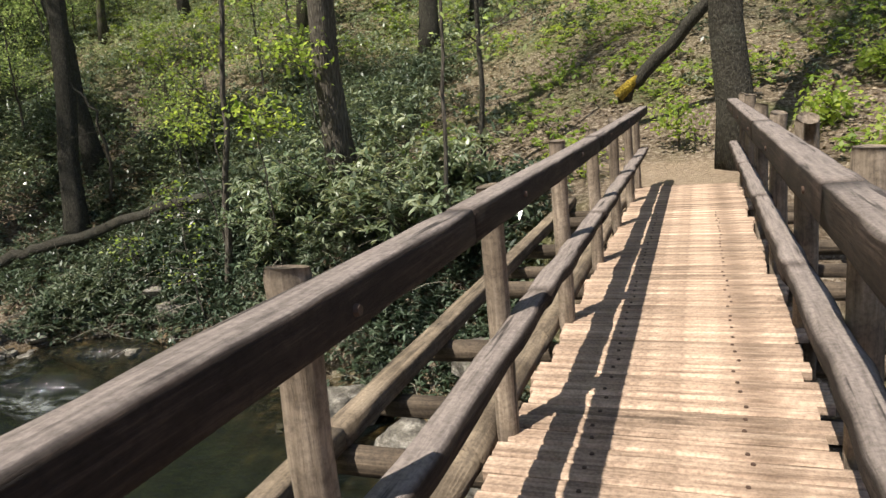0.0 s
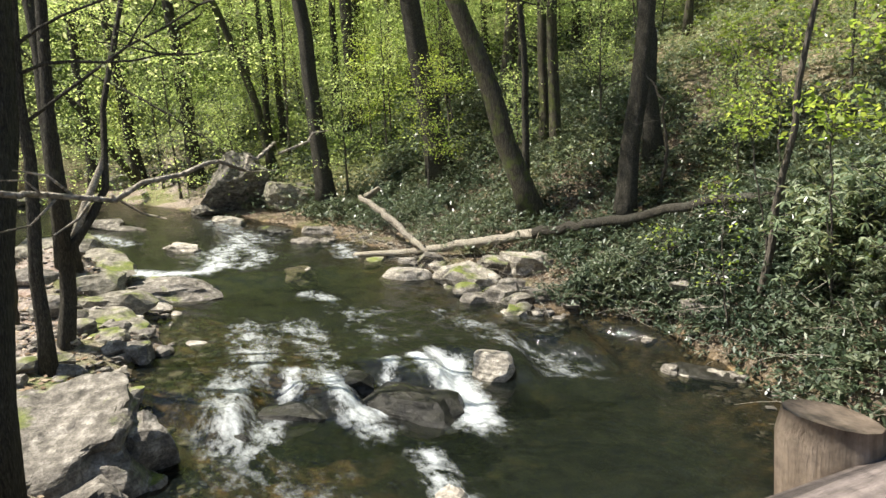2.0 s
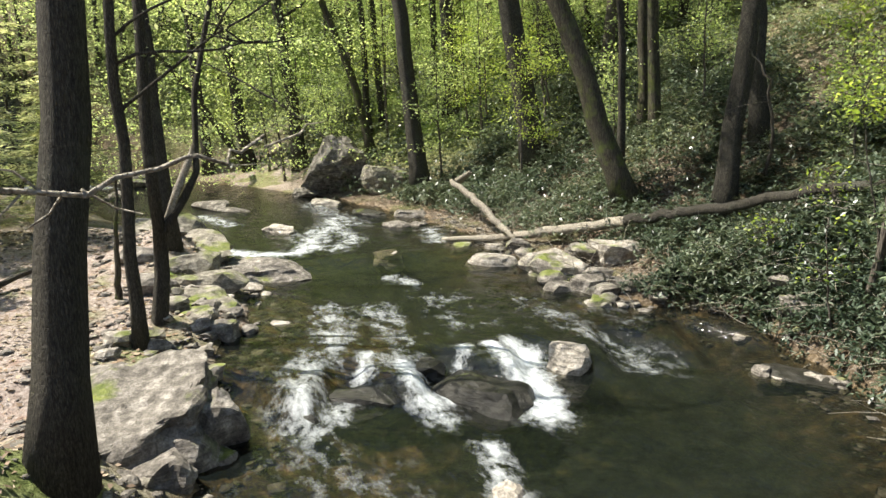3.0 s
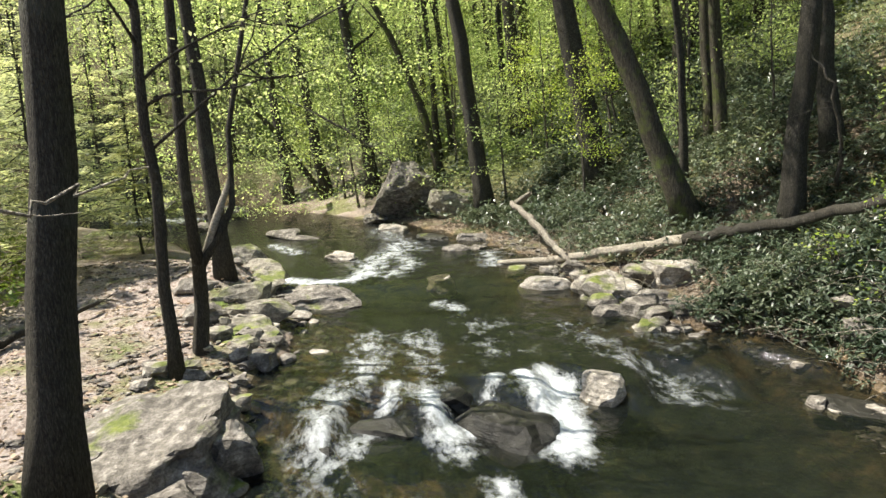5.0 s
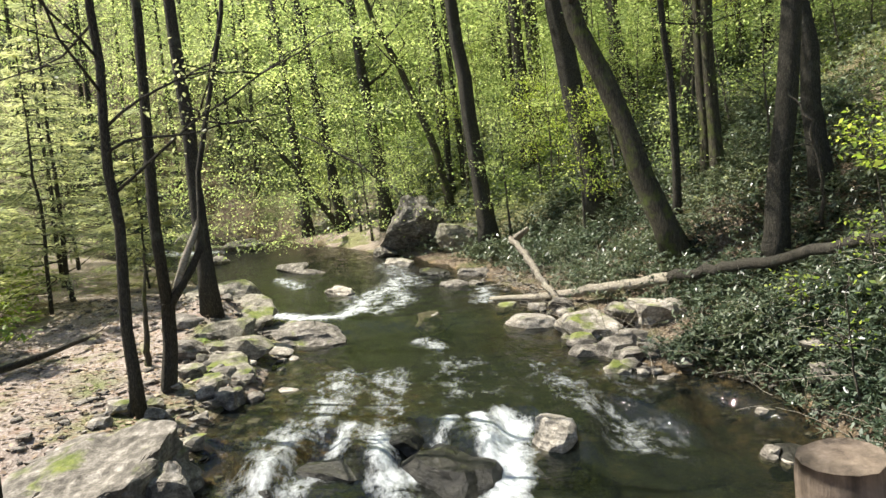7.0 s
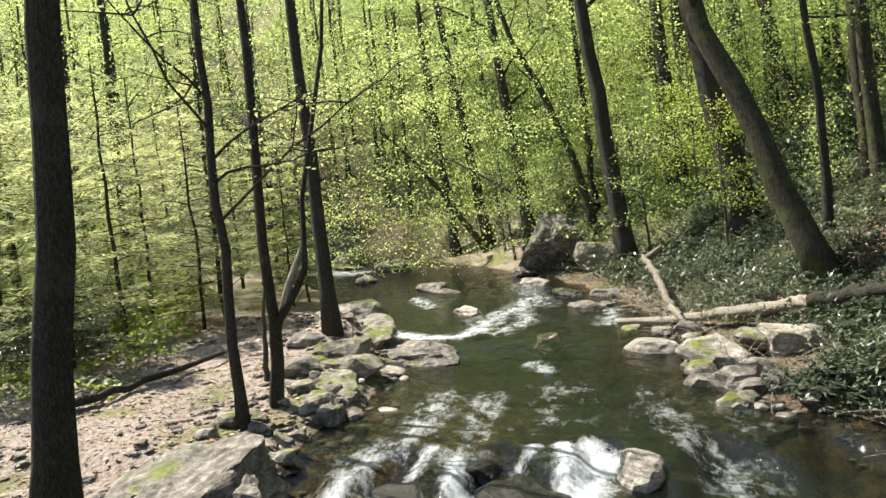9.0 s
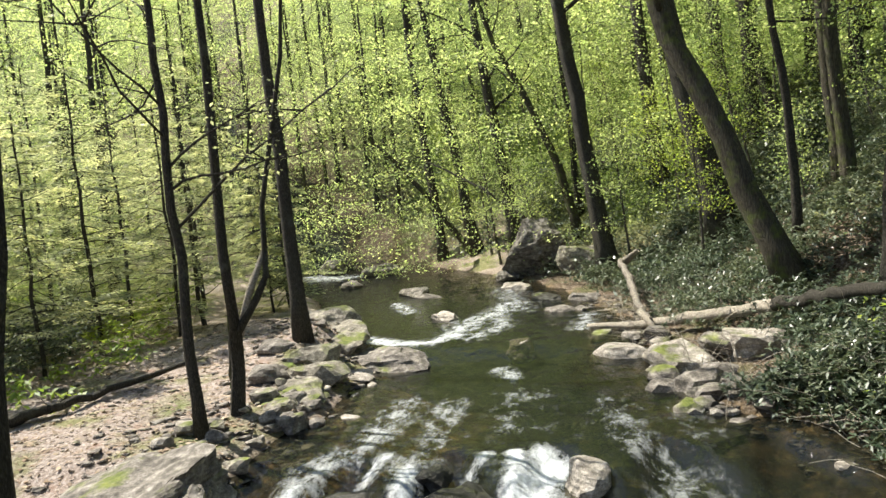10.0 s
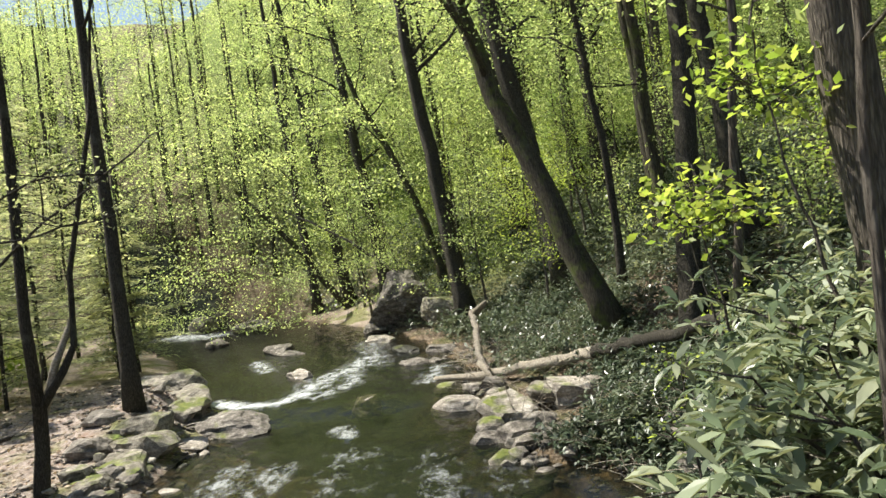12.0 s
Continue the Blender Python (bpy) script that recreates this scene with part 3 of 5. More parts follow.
def squared_arrays(p0, p1, w, h, seed, n=10):
    """A squared timber with rounded, worn arrises."""
    r = np.random.default_rng(seed)
    k = np.linspace(0, 1, n)[:, None]
    P = np.asarray(p0, float) * (1 - k) + np.asarray(p1, float) * k
    d = P[-1] - P[0]
    side = np.array([d[1], -d[0], 0.0])
    side /= np.linalg.norm(side)
    up = np.cross(side, d / np.linalg.norm(d))
    b = 0.018
    ring = [(-w / 2 + b, -h / 2), (w / 2 - b, -h / 2), (w / 2 - b * 0.3, -h / 2 + b * 0.3), (w / 2, -h / 2 + b), (w / 2, h / 2 - b), (w / 2 - b * 0.3, h / 2 - b * 0.3),
            (w / 2 - b, h / 2), (-w / 2 + b, h / 2), (-w / 2 + b * 0.3, h / 2 - b * 0.3), (-w / 2, h / 2 - b), (-w / 2, -h / 2 + b), (-w / 2 + b * 0.3, -h / 2 + b * 0.3)]
    ring = np.array(ring)
    m_ = len(ring)
    v = P[:, None] + (ring[None, :, 0] + 0.0018 * r.normal(size=(n, m_)))[..., None] * side + (ring[None, :, 1] + 0.0018 * r.normal(size=(n, m_)))[..., None] * up
    i, j = np.meshgrid(np.arange(n - 1), np.arange(m_), indexing="ij")
    q = np.stack([i * m_ + j, i * m_ + (j + 1) % m_, (i + 1) * m_ + (j + 1) % m_, (i + 1) * m_ + j], -1).reshape(-1, 4)
    v = np.vstack([v.reshape(-1, 3), P[0], P[-1]])
    c0 = n * m_
    k2 = np.arange(0, m_, 2)
    q = np.vstack([q, np.stack([np.full(len(k2), c0), (k2 + 2) % m_, k2 + 1, k2], -1), np.stack([np.full(len(k2), c0 + 1), (n - 1) * m_ + k2, (n - 1) * m_ + k2 + 1, (n - 1) * m_ + (k2 + 2) % m_], -1)])
    return v, q


def bridge_part(name, arrays, material, label="", smooth=True):
    return from_arrays(name, *arrays, material, bridge, label, smooth)


def post_arrays(x, y, top, radius, seed):
    r = np.random.default_rng(seed)
    zs = np.array([-0.55, -0.2, 0.1, 0.4, 0.7, 0.95, top - 0.02, top])
    P = np.stack([x + 0.004 * r.normal(size=8), y + 0.004 * r.normal(size=8), zs], 1)
    R = radius * np.array([1.0, 1.0, 0.99, 0.98, 0.97, 0.96, 0.96, 0.90])
    return tube_arrays(P, R, 14, 0.03, seed)


post_ys = [POST_FIRST + POST_STEP * k for k in range(-3, 6)] + [8.86]
for k, y in enumerate(post_ys):
    bridge_part("post", post_arrays(POST_L, y + 0.02, 1.10 if k in (3, 5) else 1.05, 0.05, 40 + k), M_POST, "round grey railing post" if k == 0 else "")
    bridge_part("post", post_arrays(POST_R + 0.05, y + 0.02, 1.10 + 0.03 * math.sin(k * 1.7), 0.062, 70 + k), M_POST)
    bridge_part("crossbeam", log_arrays((-1.42, y + 0.12, -0.27), (2.02, y + 0.12, -0.27), 0.075, 0.07, 100 + k, 10), M_CROSS)
    if k % 2 == 0:
        bridge_part("crossbeam", squared_arrays((-1.42, y + 0.75, -0.28), (2.02, y + 0.75, -0.28), 0.12, 0.1, 130 + k), M_CROSS)

# railings in lengths that meet at joints
joints = [-4.6, -1.6, 1.34, 4.25, 7.16, 9.05]
rail_z = [1.05, 1.045, 1.012, 0.995, 0.995, 1.0]
for k, (a, b) in enumerate(zip(joints, joints[1:])):
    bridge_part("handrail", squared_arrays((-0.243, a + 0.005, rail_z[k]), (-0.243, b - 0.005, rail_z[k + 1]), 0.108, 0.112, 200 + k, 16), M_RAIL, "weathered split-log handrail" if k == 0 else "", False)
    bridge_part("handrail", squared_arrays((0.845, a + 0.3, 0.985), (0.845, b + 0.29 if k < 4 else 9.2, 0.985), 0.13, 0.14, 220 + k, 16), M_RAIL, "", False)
mids = [-4.7, -2.3, 0.25, 2.35, 4.3, 6.3, 9.1]
for k, (a, b) in enumerate(zip(mids, mids[1:])):
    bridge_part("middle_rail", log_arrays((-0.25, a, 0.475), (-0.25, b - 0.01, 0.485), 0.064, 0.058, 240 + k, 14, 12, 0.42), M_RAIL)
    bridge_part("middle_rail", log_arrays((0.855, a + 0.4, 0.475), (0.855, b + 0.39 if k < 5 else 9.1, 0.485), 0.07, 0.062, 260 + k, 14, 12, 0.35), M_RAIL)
kerb = [-4.6, -1.2, 1.75, 3.15, 5.6, 8.8]
for k, (a, b) in enumerate(zip(kerb, kerb[1:])):
    bridge_part("kerb_log", log_arrays((-0.455, a, -0.03), (-0.455, b - 0.02, -0.03), 0.075, 0.07, 280 + k, 12), M_BEAM)
    bridge_part("kerb_log", log_arrays((1.07, a + 0.3, -0.05), (1.07, min(b + 0.28, 8.8), -0.05), 0.075, 0.07, 290 + k, 12), M_BEAM)
outer = [-4.0, 2.05, 8.9]
for k, (a, b) in enumerate(zip(outer, outer[1:])):
    bridge_part("outer_beam", squared_arrays((-1.22, a, -0.135), (-1.22, b - 0.02, -0.135), 0.13, 0.12, 300 + k, 18), M_BEAM, "squared timber on the crossbeam ends" if k == 0 else "", False)
    bridge_part("outer_beam", squared_arrays((1.82, a, -0.135), (1.82, b - 0.02, -0.135), 0.13, 0.12, 310 + k, 18), M_BEAM, "", False)
for x in (-0.12, 0.3, 0.72):
    bridge_part("stringer", log_arrays((x, -5.0, -0.38), (x, 9.0, -0.38), 0.15, 0.14, 320 + int(x * 10), 12, 14), M_CROSS)
for x in (-0.25, 0.85):
    bridge_part("pier_log", log_arrays((x, 6.9, -3.0), (x, 6.9, -0.45), 0.12, 0.11, 350 + int(x * 10), 12), M_CROSS)
    bridge_part("pier_log", log_arrays((x, -2.2, -3.0), (x, -2.2, -0.45), 0.12, 0.11, 360 + int(x * 10), 12), M_CROSS)

bm = bmesh.new()
bmesh.ops.create_cone(bm, cap_ends=True, segments=12, radius1=0.014, radius2=0.011, depth=0.012)
bmesh.ops.rotate(bm, verts=bm.verts, matrix=Matrix.Rotation(radians(90), 3, "Y"))
bolt_mesh = bpy.data.meshes.new("bolt")
bm.to_mesh(bolt_mesh)
bm.free()
bolt_mesh.materials.append(M_NAIL)
for y in post_ys:
    for x, z in ((-0.186, 1.01), (0.778, 0.98)):
        ob = new("bolt", bolt_mesh)
        ob.parent = bridge
        ob.matrix_basis = pose(x, y + 0.02, z)

bm = bmesh.new()
bmesh.ops.create_cone(bm, cap_ends=True, segments=10, radius1=0.010, radius2=0.008, depth=0.006)
nail_mesh = bpy.data.meshes.new("nail")
bm.to_mesh(nail_mesh)
bm.free()
nail_mesh.materials.append(M_NAIL)
plank_meshes = [plank_mesh(s) for s in range(14)]
pr = random.Random(5)
y = -5.0
while y < 8.95:
    ob = new("plank", plank_meshes[pr.randrange(14)])
    ob.parent = bridge
    ob.matrix_basis = pose(pr.uniform(-0.008, 0.008), y, pr.uniform(-0.003, 0.002), 0, 0, pr.uniform(-0.25, 0.25))
    if -1.0 < y < 7.0:
        for nx_ in (0.02, 0.60):
            nail = new("nail", nail_mesh)
            nail.parent = ob
            nail.matrix_basis = pose(nx_ + pr.uniform(-0.012, 0.012), pr.uniform(-0.03, 0.03), 0.002)
    y += 0.1245


# ---------------------------------------------------------------- rocks
def rock(place, size, seed, material=M_ROCK, turn=0.0, label="grey angular streamside rock with rough weathered faces", name="rock", detail=3, hewn=()):
    """An angular stone: a ball cut by planes, then roughened."""
    r = random.Random(seed)
    bm = bmesh.new()
    bmesh.ops.create_icosphere(bm, subdivisions=detail, radius=1.0)
    cuts = [(Vector((r.gauss(0, 1), r.gauss(0, 1), r.gauss(0, 0.8))).normalized(), r.uniform(0.55, 0.85)) for _ in range(9)]
    cuts.append((Vector((r.uniform(-0.2, 0.2), r.uniform(-0.2, 0.2), 1)).normalized(), r.uniform(0.5, 0.75)))
    cuts += [(Vector(c[:3]).normalized(), c[3]) for c in hewn]
    off = Vector((seed * 3.7, seed * 1.3, seed * 0.7))
    for v_ in bm.verts:
        for nrm_, d in cuts:
            k = v_.co.dot(nrm_) - d
            if k > 0:
                v_.co -= nrm_ * k * 0.92
        v_.co += v_.co.normalized() * (0.14 * noise.noise(v_.co * 1.8 + off) + 0.07 * noise.noise(v_.co * 4.5 + off) + 0.05 * (noise.cell(v_.co * 2.6 + off) - 0.5))
        v_.co.x *= size[0] / 1.5
        v_.co.y *= size[1] / 1.5
        v_.co.z *= size[2] / 1.5
    me = bpy.data.meshes.new(name)
    bm.to_mesh(me)
    bm.free()
    ob = from_mesh(name, me, material, None, "", False)
    ob.matrix_basis = pose(*place, r.uniform(-6, 6), r.uniform(-6, 6), turn)
    return tagged(ob, label, name)


WET = "dark wet rounded stone breaking the rapid"
PALE = "pale sunlit rock at the water's edge"
MOSSY = "moss-capped layered rock on the stream bank"
rock((-9.35, -0.8, -2.6), (2.9, 2.6, 1.45), 1, M_ROCK, 0, "large flat-topped grey slab of rock on the stony bank", "boulder", 5, [(0.05, -0.12, 1, 0.46), (0.95, 0.1, 0.1, 0.62), (0.1, 1, 0.12, 0.60), (-1, 0.1, 0.2, 0.7)])
rock((-9.1, 0.15, -2.65), (0.8, 0.6, 1.0), 2, M_ROCK, 40)
rock((-8.2, -0.5, -2.75), (0.9, 0.7, 0.6), 3, M_ROCK, 10, detail=4)
rock((-7.7, -1.0, -2.7), (0.6, 0.6, 0.5), 4, M_ROCK, 70, detail=4)
rock((-8.0, -1.6, -2.5), (0.9, 0.7, 0.5), 5, M_ROCK, 15)
rock((-12.9, 0.35, -2.5), (0.7, 0.55, 0.55), 6, M_ROCK, 30)
rock((-13.5, -0.1, -2.4), (0.9, 0.7, 0.6), 7, M_ROCK_MOSS, 80, MOSSY)
rock((-14.6, 0.2, -2.4), (1.5, 1.0, 0.6), 8, M_ROCK_MOSS, 20, MOSSY)
rock((-15.8, 0.0, -2.25), (1.6, 1.2, 0.7), 9, M_ROCK_MOSS, 50, MOSSY)
rock((-15.5, -0.9, -2.1), (1.2, 0.8, 0.6), 10, M_ROCK, 10)
rock((-16.9, -0.3, -2.05), (1.5, 1.1, 0.8), 11, M_ROCK_MOSS, 120, MOSSY)
rock((-18.0, 1.35, -2.5), (2.3, 1.5, 0.62), 12, M_ROCK, 60, "flat streaked rock jutting into the stream", "rock", 4)
rock((-16.6, 0.9, -2.55), (0.9, 0.7, 0.3), 13, M_ROCK_PALE, 15, PALE)
rock((-19.4, -0.3, -2.1), (2.4, 1.6, 1.1), 14, M_ROCK_MOSS, 30, MOSSY, "boulder", 4)
rock((-20.4, -0.9, -1.9), (2.0, 1.6, 1.2), 15, M_ROCK_MOSS, 75, MOSSY, "boulder", 4)
rock((-18.4, -0.9, -1.8), (1.7, 1.1, 0.7), 16, M_ROCK, 10)
rock((-17.4, -1.3, -1.75), (1.0, 0.8, 0.5), 17, M_ROCK, 100)
rock((-21.8, -1.3, -2.0), (1.8, 1.2, 0.9), 18, M_ROCK_MOSS, 50, MOSSY)
rock((-23.6, 2.4, -2.35), (1.5, 0.7, 0.55), 19, M_ROCK_PALE, 25, "pale stone standing in the upper rapid")
rock((-22.6, 2.6, -2.45), (1.1, 0.8, 0.3), 20, M_ROCK_WET, 5, WET)
rock((-31.6, 0.3, -2.25), (2.6, 1.2, 0.6), 21, M_ROCK, 15, "long low grey rock in the upper pool")
rock((-29.8, 1.0, -2.3), (1.6, 0.8, 0.45), 22, M_ROCK, 40)
rock((-18.7, 4.9, -2.62), (1.2, 0.85, 0.55), 23, M_ROCK_PALE, 10, "yellowish rounded stone in the stream")
rock((-9.75, 5.75, -2.85), (0.7, 0.62, 0.8), 24, M_ROCK_PALE, 30, "bright pale rock beside the white water")
rock((-9.4, 4.0, -2.92), (1.7, 1.2, 0.75), 25, M_ROCK_WET, 10, WET)
rock((-9.8, 2.35, -2.98), (1.5, 1.0, 0.6), 26, M_ROCK_WET, 60, WET)
rock((-10.4, 3.3, -2.8), (0.9, 0.8, 0.5), 27, M_ROCK_WET, 0, WET)
rock((-9.3, 1.3, -2.95), (0.6, 0.5, 0.4), 28, M_ROCK_WET, 0, WET)
rock((-6.5, 3.2, -2.95), (0.45, 0.4, 0.35), 29, M_ROCK_PALE, 0, PALE)
rock((-15.2, 8.2, -2.4), (1.5, 0.9, 0.75), 30, M_ROCK_PALE, 25, PALE)
rock((-16.8, 7.3, -2.55), (1.1, 0.8, 0.5), 31, M_ROCK_PALE, 60, PALE)
rock((-14.4, 7.85, -2.55), (0.7, 0.55, 0.45), 32, M_ROCK, 10)
rock((-13.4, 8.3, -2.55), (0.9, 0.7, 0.6), 33, M_ROCK, 100)
rock((-15.2, 9.1, -2.15), (0.8, 0.6, 0.5), 34, M_ROCK, 30)
rock((-14.8, 9.8, -2.2), (1.4, 1.0, 0.85), 35, M_ROCK_PALE, 70, PALE)
rock((-12.6, 8.8, -2.6), (0.7, 0.6, 0.6), 36, M_ROCK, 15)
rock((-11.4, 8.05, -2.9), (1.0, 0.7, 0.45), 37, M_ROCK_WET, 25, WET)
rock((-8.4, 8.45, -2.85), (0.36, 0.28, 0.22), 38, M_ROCK, 0)
rock((-8.1, 8.55, -2.9), (0.2, 0.18, 0.18), 39, M_ROCK_PALE, 0, PALE)
rock((-8.1, 8.95, -2.9), (1.0, 0.6, 0.25), 40, M_ROCK_WET, 20, WET)
rock((-7.6, 9.2, -2.85), (0.3, 0.25, 0.2), 41, M_ROCK, 0)
rock((-8.7, 10.0, -2.75), (0.5, 0.3, 0.25), 42, M_ROCK, 60)
rock((-7.2, 9.5, -2.8), (0.4, 0.3, 0.25), 43, M_ROCK_PALE, 0, PALE)
rock((-32.6, 6.1, -0.9), (2.9, 2.8, 2.9), 44, M_ROCK, 0, "large weathered boulder with an undercut on the far bank", "boulder", 4, [(0.75, -0.15, -0.75, 0.28), (0.9, -0.5, 0.5, 0.6)])
rock((-31.0, 8.2, -1.5), (2.2, 2.0, 1.6), 45, M_ROCK_MOSS, 80, MOSSY, "boulder", 4)
rock((-33.2, 4.6, -2.1), (1.4, 1.0, 0.7), 46, M_ROCK, 30)
rock((-29.6, 4.9, -2.3), (1.3, 1.0, 0.5), 47, M_ROCK_PALE, 30, PALE)
rock((-24.8, 7.4, -2.3), (1.2, 0.9, 0.5), 48, M_ROCK, 30)
rock((-23.0, 6.3, -2.4), (1.0, 0.8, 0.4), 49, M_ROCK, 60)
rock((-26.0, 6.0, -2.35), (1.6, 0.7, 0.4), 50, M_ROCK_WET, 20, WET)
rock((-36.8, -4.0, -2.1), (1.6, 1.0, 0.6), 51, M_ROCK, 0)
rock((-47, -7.6, -1.6), (3.2, 1.6, 1.2), 52, M_ROCK, 20)
rock((-43, -3.4, -1.9), (2.2, 1.4, 0.8), 53, M_ROCK, 70)
rock((-46, 1.6, -1.5), (2.5, 1.8, 1.1), 54, M_ROCK_MOSS, 50, MOSSY)
rock((-4.2, 7.3, -2.7), (1.0, 0.8, 0.6), 55, M_ROCK, 50)
rock((-2.9, 6.7, -2.7), (0.8, 0.7, 0.6), 56, M_ROCK, 10)
rock((-1.6, 6.4, -2.7), (1.2, 0.8, 0.7), 57, M_ROCK_PALE, 80, PALE)
rock((-2.2, 7.6, -2.0), (0.9, 0.7, 0.6), 58, M_ROCK, 20)
rock((1.9, 5.9, -2.6), (1.0, 0.9, 0.7), 59, M_ROCK, 20)

# smaller stones along both shores, of a few shapes
sr = np.random.default_rng(21)
shapes = []
for k in range(7):
    ob = rock((-12.5 - 0.6 * k, 8.75 - 0.1 * k, -2.62), (0.42, 0.34, 0.27), 90 + k, (M_ROCK, M_ROCK_PALE, M_ROCK, M_ROCK_MOSS)[k % 4], 50 * k, "small angular stone at the stream's edge", "stone", 2)
    tagged(ob, group="stones along the shore")
    shapes.append(ob)
for k in range(190):
    x = sr.uniform(-23, -7)
    if k % 5 < 3:
        x = sr.uniform(-21, -7) if k % 2 else sr.normal(-15, 2.2)
        y = float(shore_left(x)) - sr.uniform(-0.7, 1.8)
    else:
        x = sr.normal(-14.5, 1.6) if k % 2 else x
        y = float(shore_right(x)) + sr.uniform(-0.7, 0.7)
    s_ = (0.3 + 0.9 * sr.random() ** 2) if k % 5 < 3 else (0.45 + 1.3 * sr.random() ** 2)
    src = shapes[sr.integers(7)]
    ob = new("stone", src.data)
    ob.matrix_basis = pose(x, y, float(ground(x, y)) + 0.05 * s_, sr.uniform(-12, 12), sr.uniform(-12, 12), sr.uniform(0, 360)) @ Matrix.Diagonal((s_, s_ * sr.uniform(0.7, 1.2), s_ * sr.uniform(0.7, 1.2), 1))
    tagged(ob, "small angular stone at the stream's edge", "stone", "stones along the shore")

# gravel


def pebble_shapes(centres, sizes, r):
    base = np.array([(1, 0, 0), (0, 1, 0), (-1, 0, 0), (0, -1, 0), (0.6, 0.6, 0.55), (-0.6, 0.6, 0.5), (-0.6, -0.6, 0.6), (0.6, -0.6, 0.5), (0.6, 0.6, -0.4), (-0.6, 0.6, -0.4), (-0.6, -0.6, -0.4), (0.6, -0.6, -0.4)], float)
    f = np.array([(4, 7, 6, 5), (8, 9, 10, 11), (0, 4, 1, 8), (1, 5, 2, 9), (2, 6, 3, 10), (3, 7, 0, 11)])
    n = len(centres)
    a = r.random(n) * 6.28
    c, s = np.cos(a), np.sin(a)
    v = base[None] * (0.75 + 0.5 * r.random((n, 12, 1))) * sizes[:, None, None] * np.stack([0.7 + 0.6 * r.random(n), 0.7 + 0.5 * r.random(n), 0.35 + 0.35 * r.random(n)], 1)[:, None]
    x = v[..., 0] * c[:, None] - v[..., 1] * s[:, None]
    y_ = v[..., 0] * s[:, None] + v[..., 1] * c[:, None]
    v = np.stack([x, y_, v[..., 2]], -1) + centres[:, None]
    q = (f[None] + 12 * np.arange(n)[:, None, None]).reshape(-1, 4)
    return v.reshape(-1, 3), q


def scatter_shore(count, side, lo, hi, x0, x1, r):
    x = r.uniform(x0, x1, count)
    d = r.uniform(lo, hi, count)
    y_ = shore_left(x) - d if side == "left" else shore_right(x) + d
    return np.stack([x, y_, ground(x, y_)], 1)


pts = np.vstack([scatter_shore(1300, "left", -1.0, 2.6, -24, -6.5, sr), scatter_shore(700, "right", -0.9, 0.5, -24, -4, sr), scatter_shore(900, "left", 1.0, 9, -26, -6.5, sr)])
sizes = 0.035 + 0.13 * sr.random(len(pts)) ** 3
gravel = from_arrays("gravel", *pebble_shapes(pts, sizes, sr), M_ROCK, None, "", False)
tagged(gravel, "loose grey stones and gravel along the shores", "gravel", kind="stuff")


# ---------------------------------------------------------------- trees
def limb_points(start, direction, length, r, droop=0.0, n=6):
    P = [np.asarray(start, float)]
    d = np.asarray(direction, float)
    d /= np.linalg.norm(d)
    for _ in range(n):
        d = d + 0.16 * r.normal(size=3) + np.array([0, 0, -droop])
        d /= np.linalg.norm(d)
        P.append(P[-1] + d * length / n)
    return np.array(P)


def crown_leaves(ends, count, r, spread, size, width, flat=0.5):
    ends = np.asarray(ends)
    c = ends[r.integers(0, len(ends), count)]
    off = r.normal(size=(count, 3)) * spread * np.array([1, 1, 0.45])
    return leaf_arrays(c + off, size, width, r, flat)


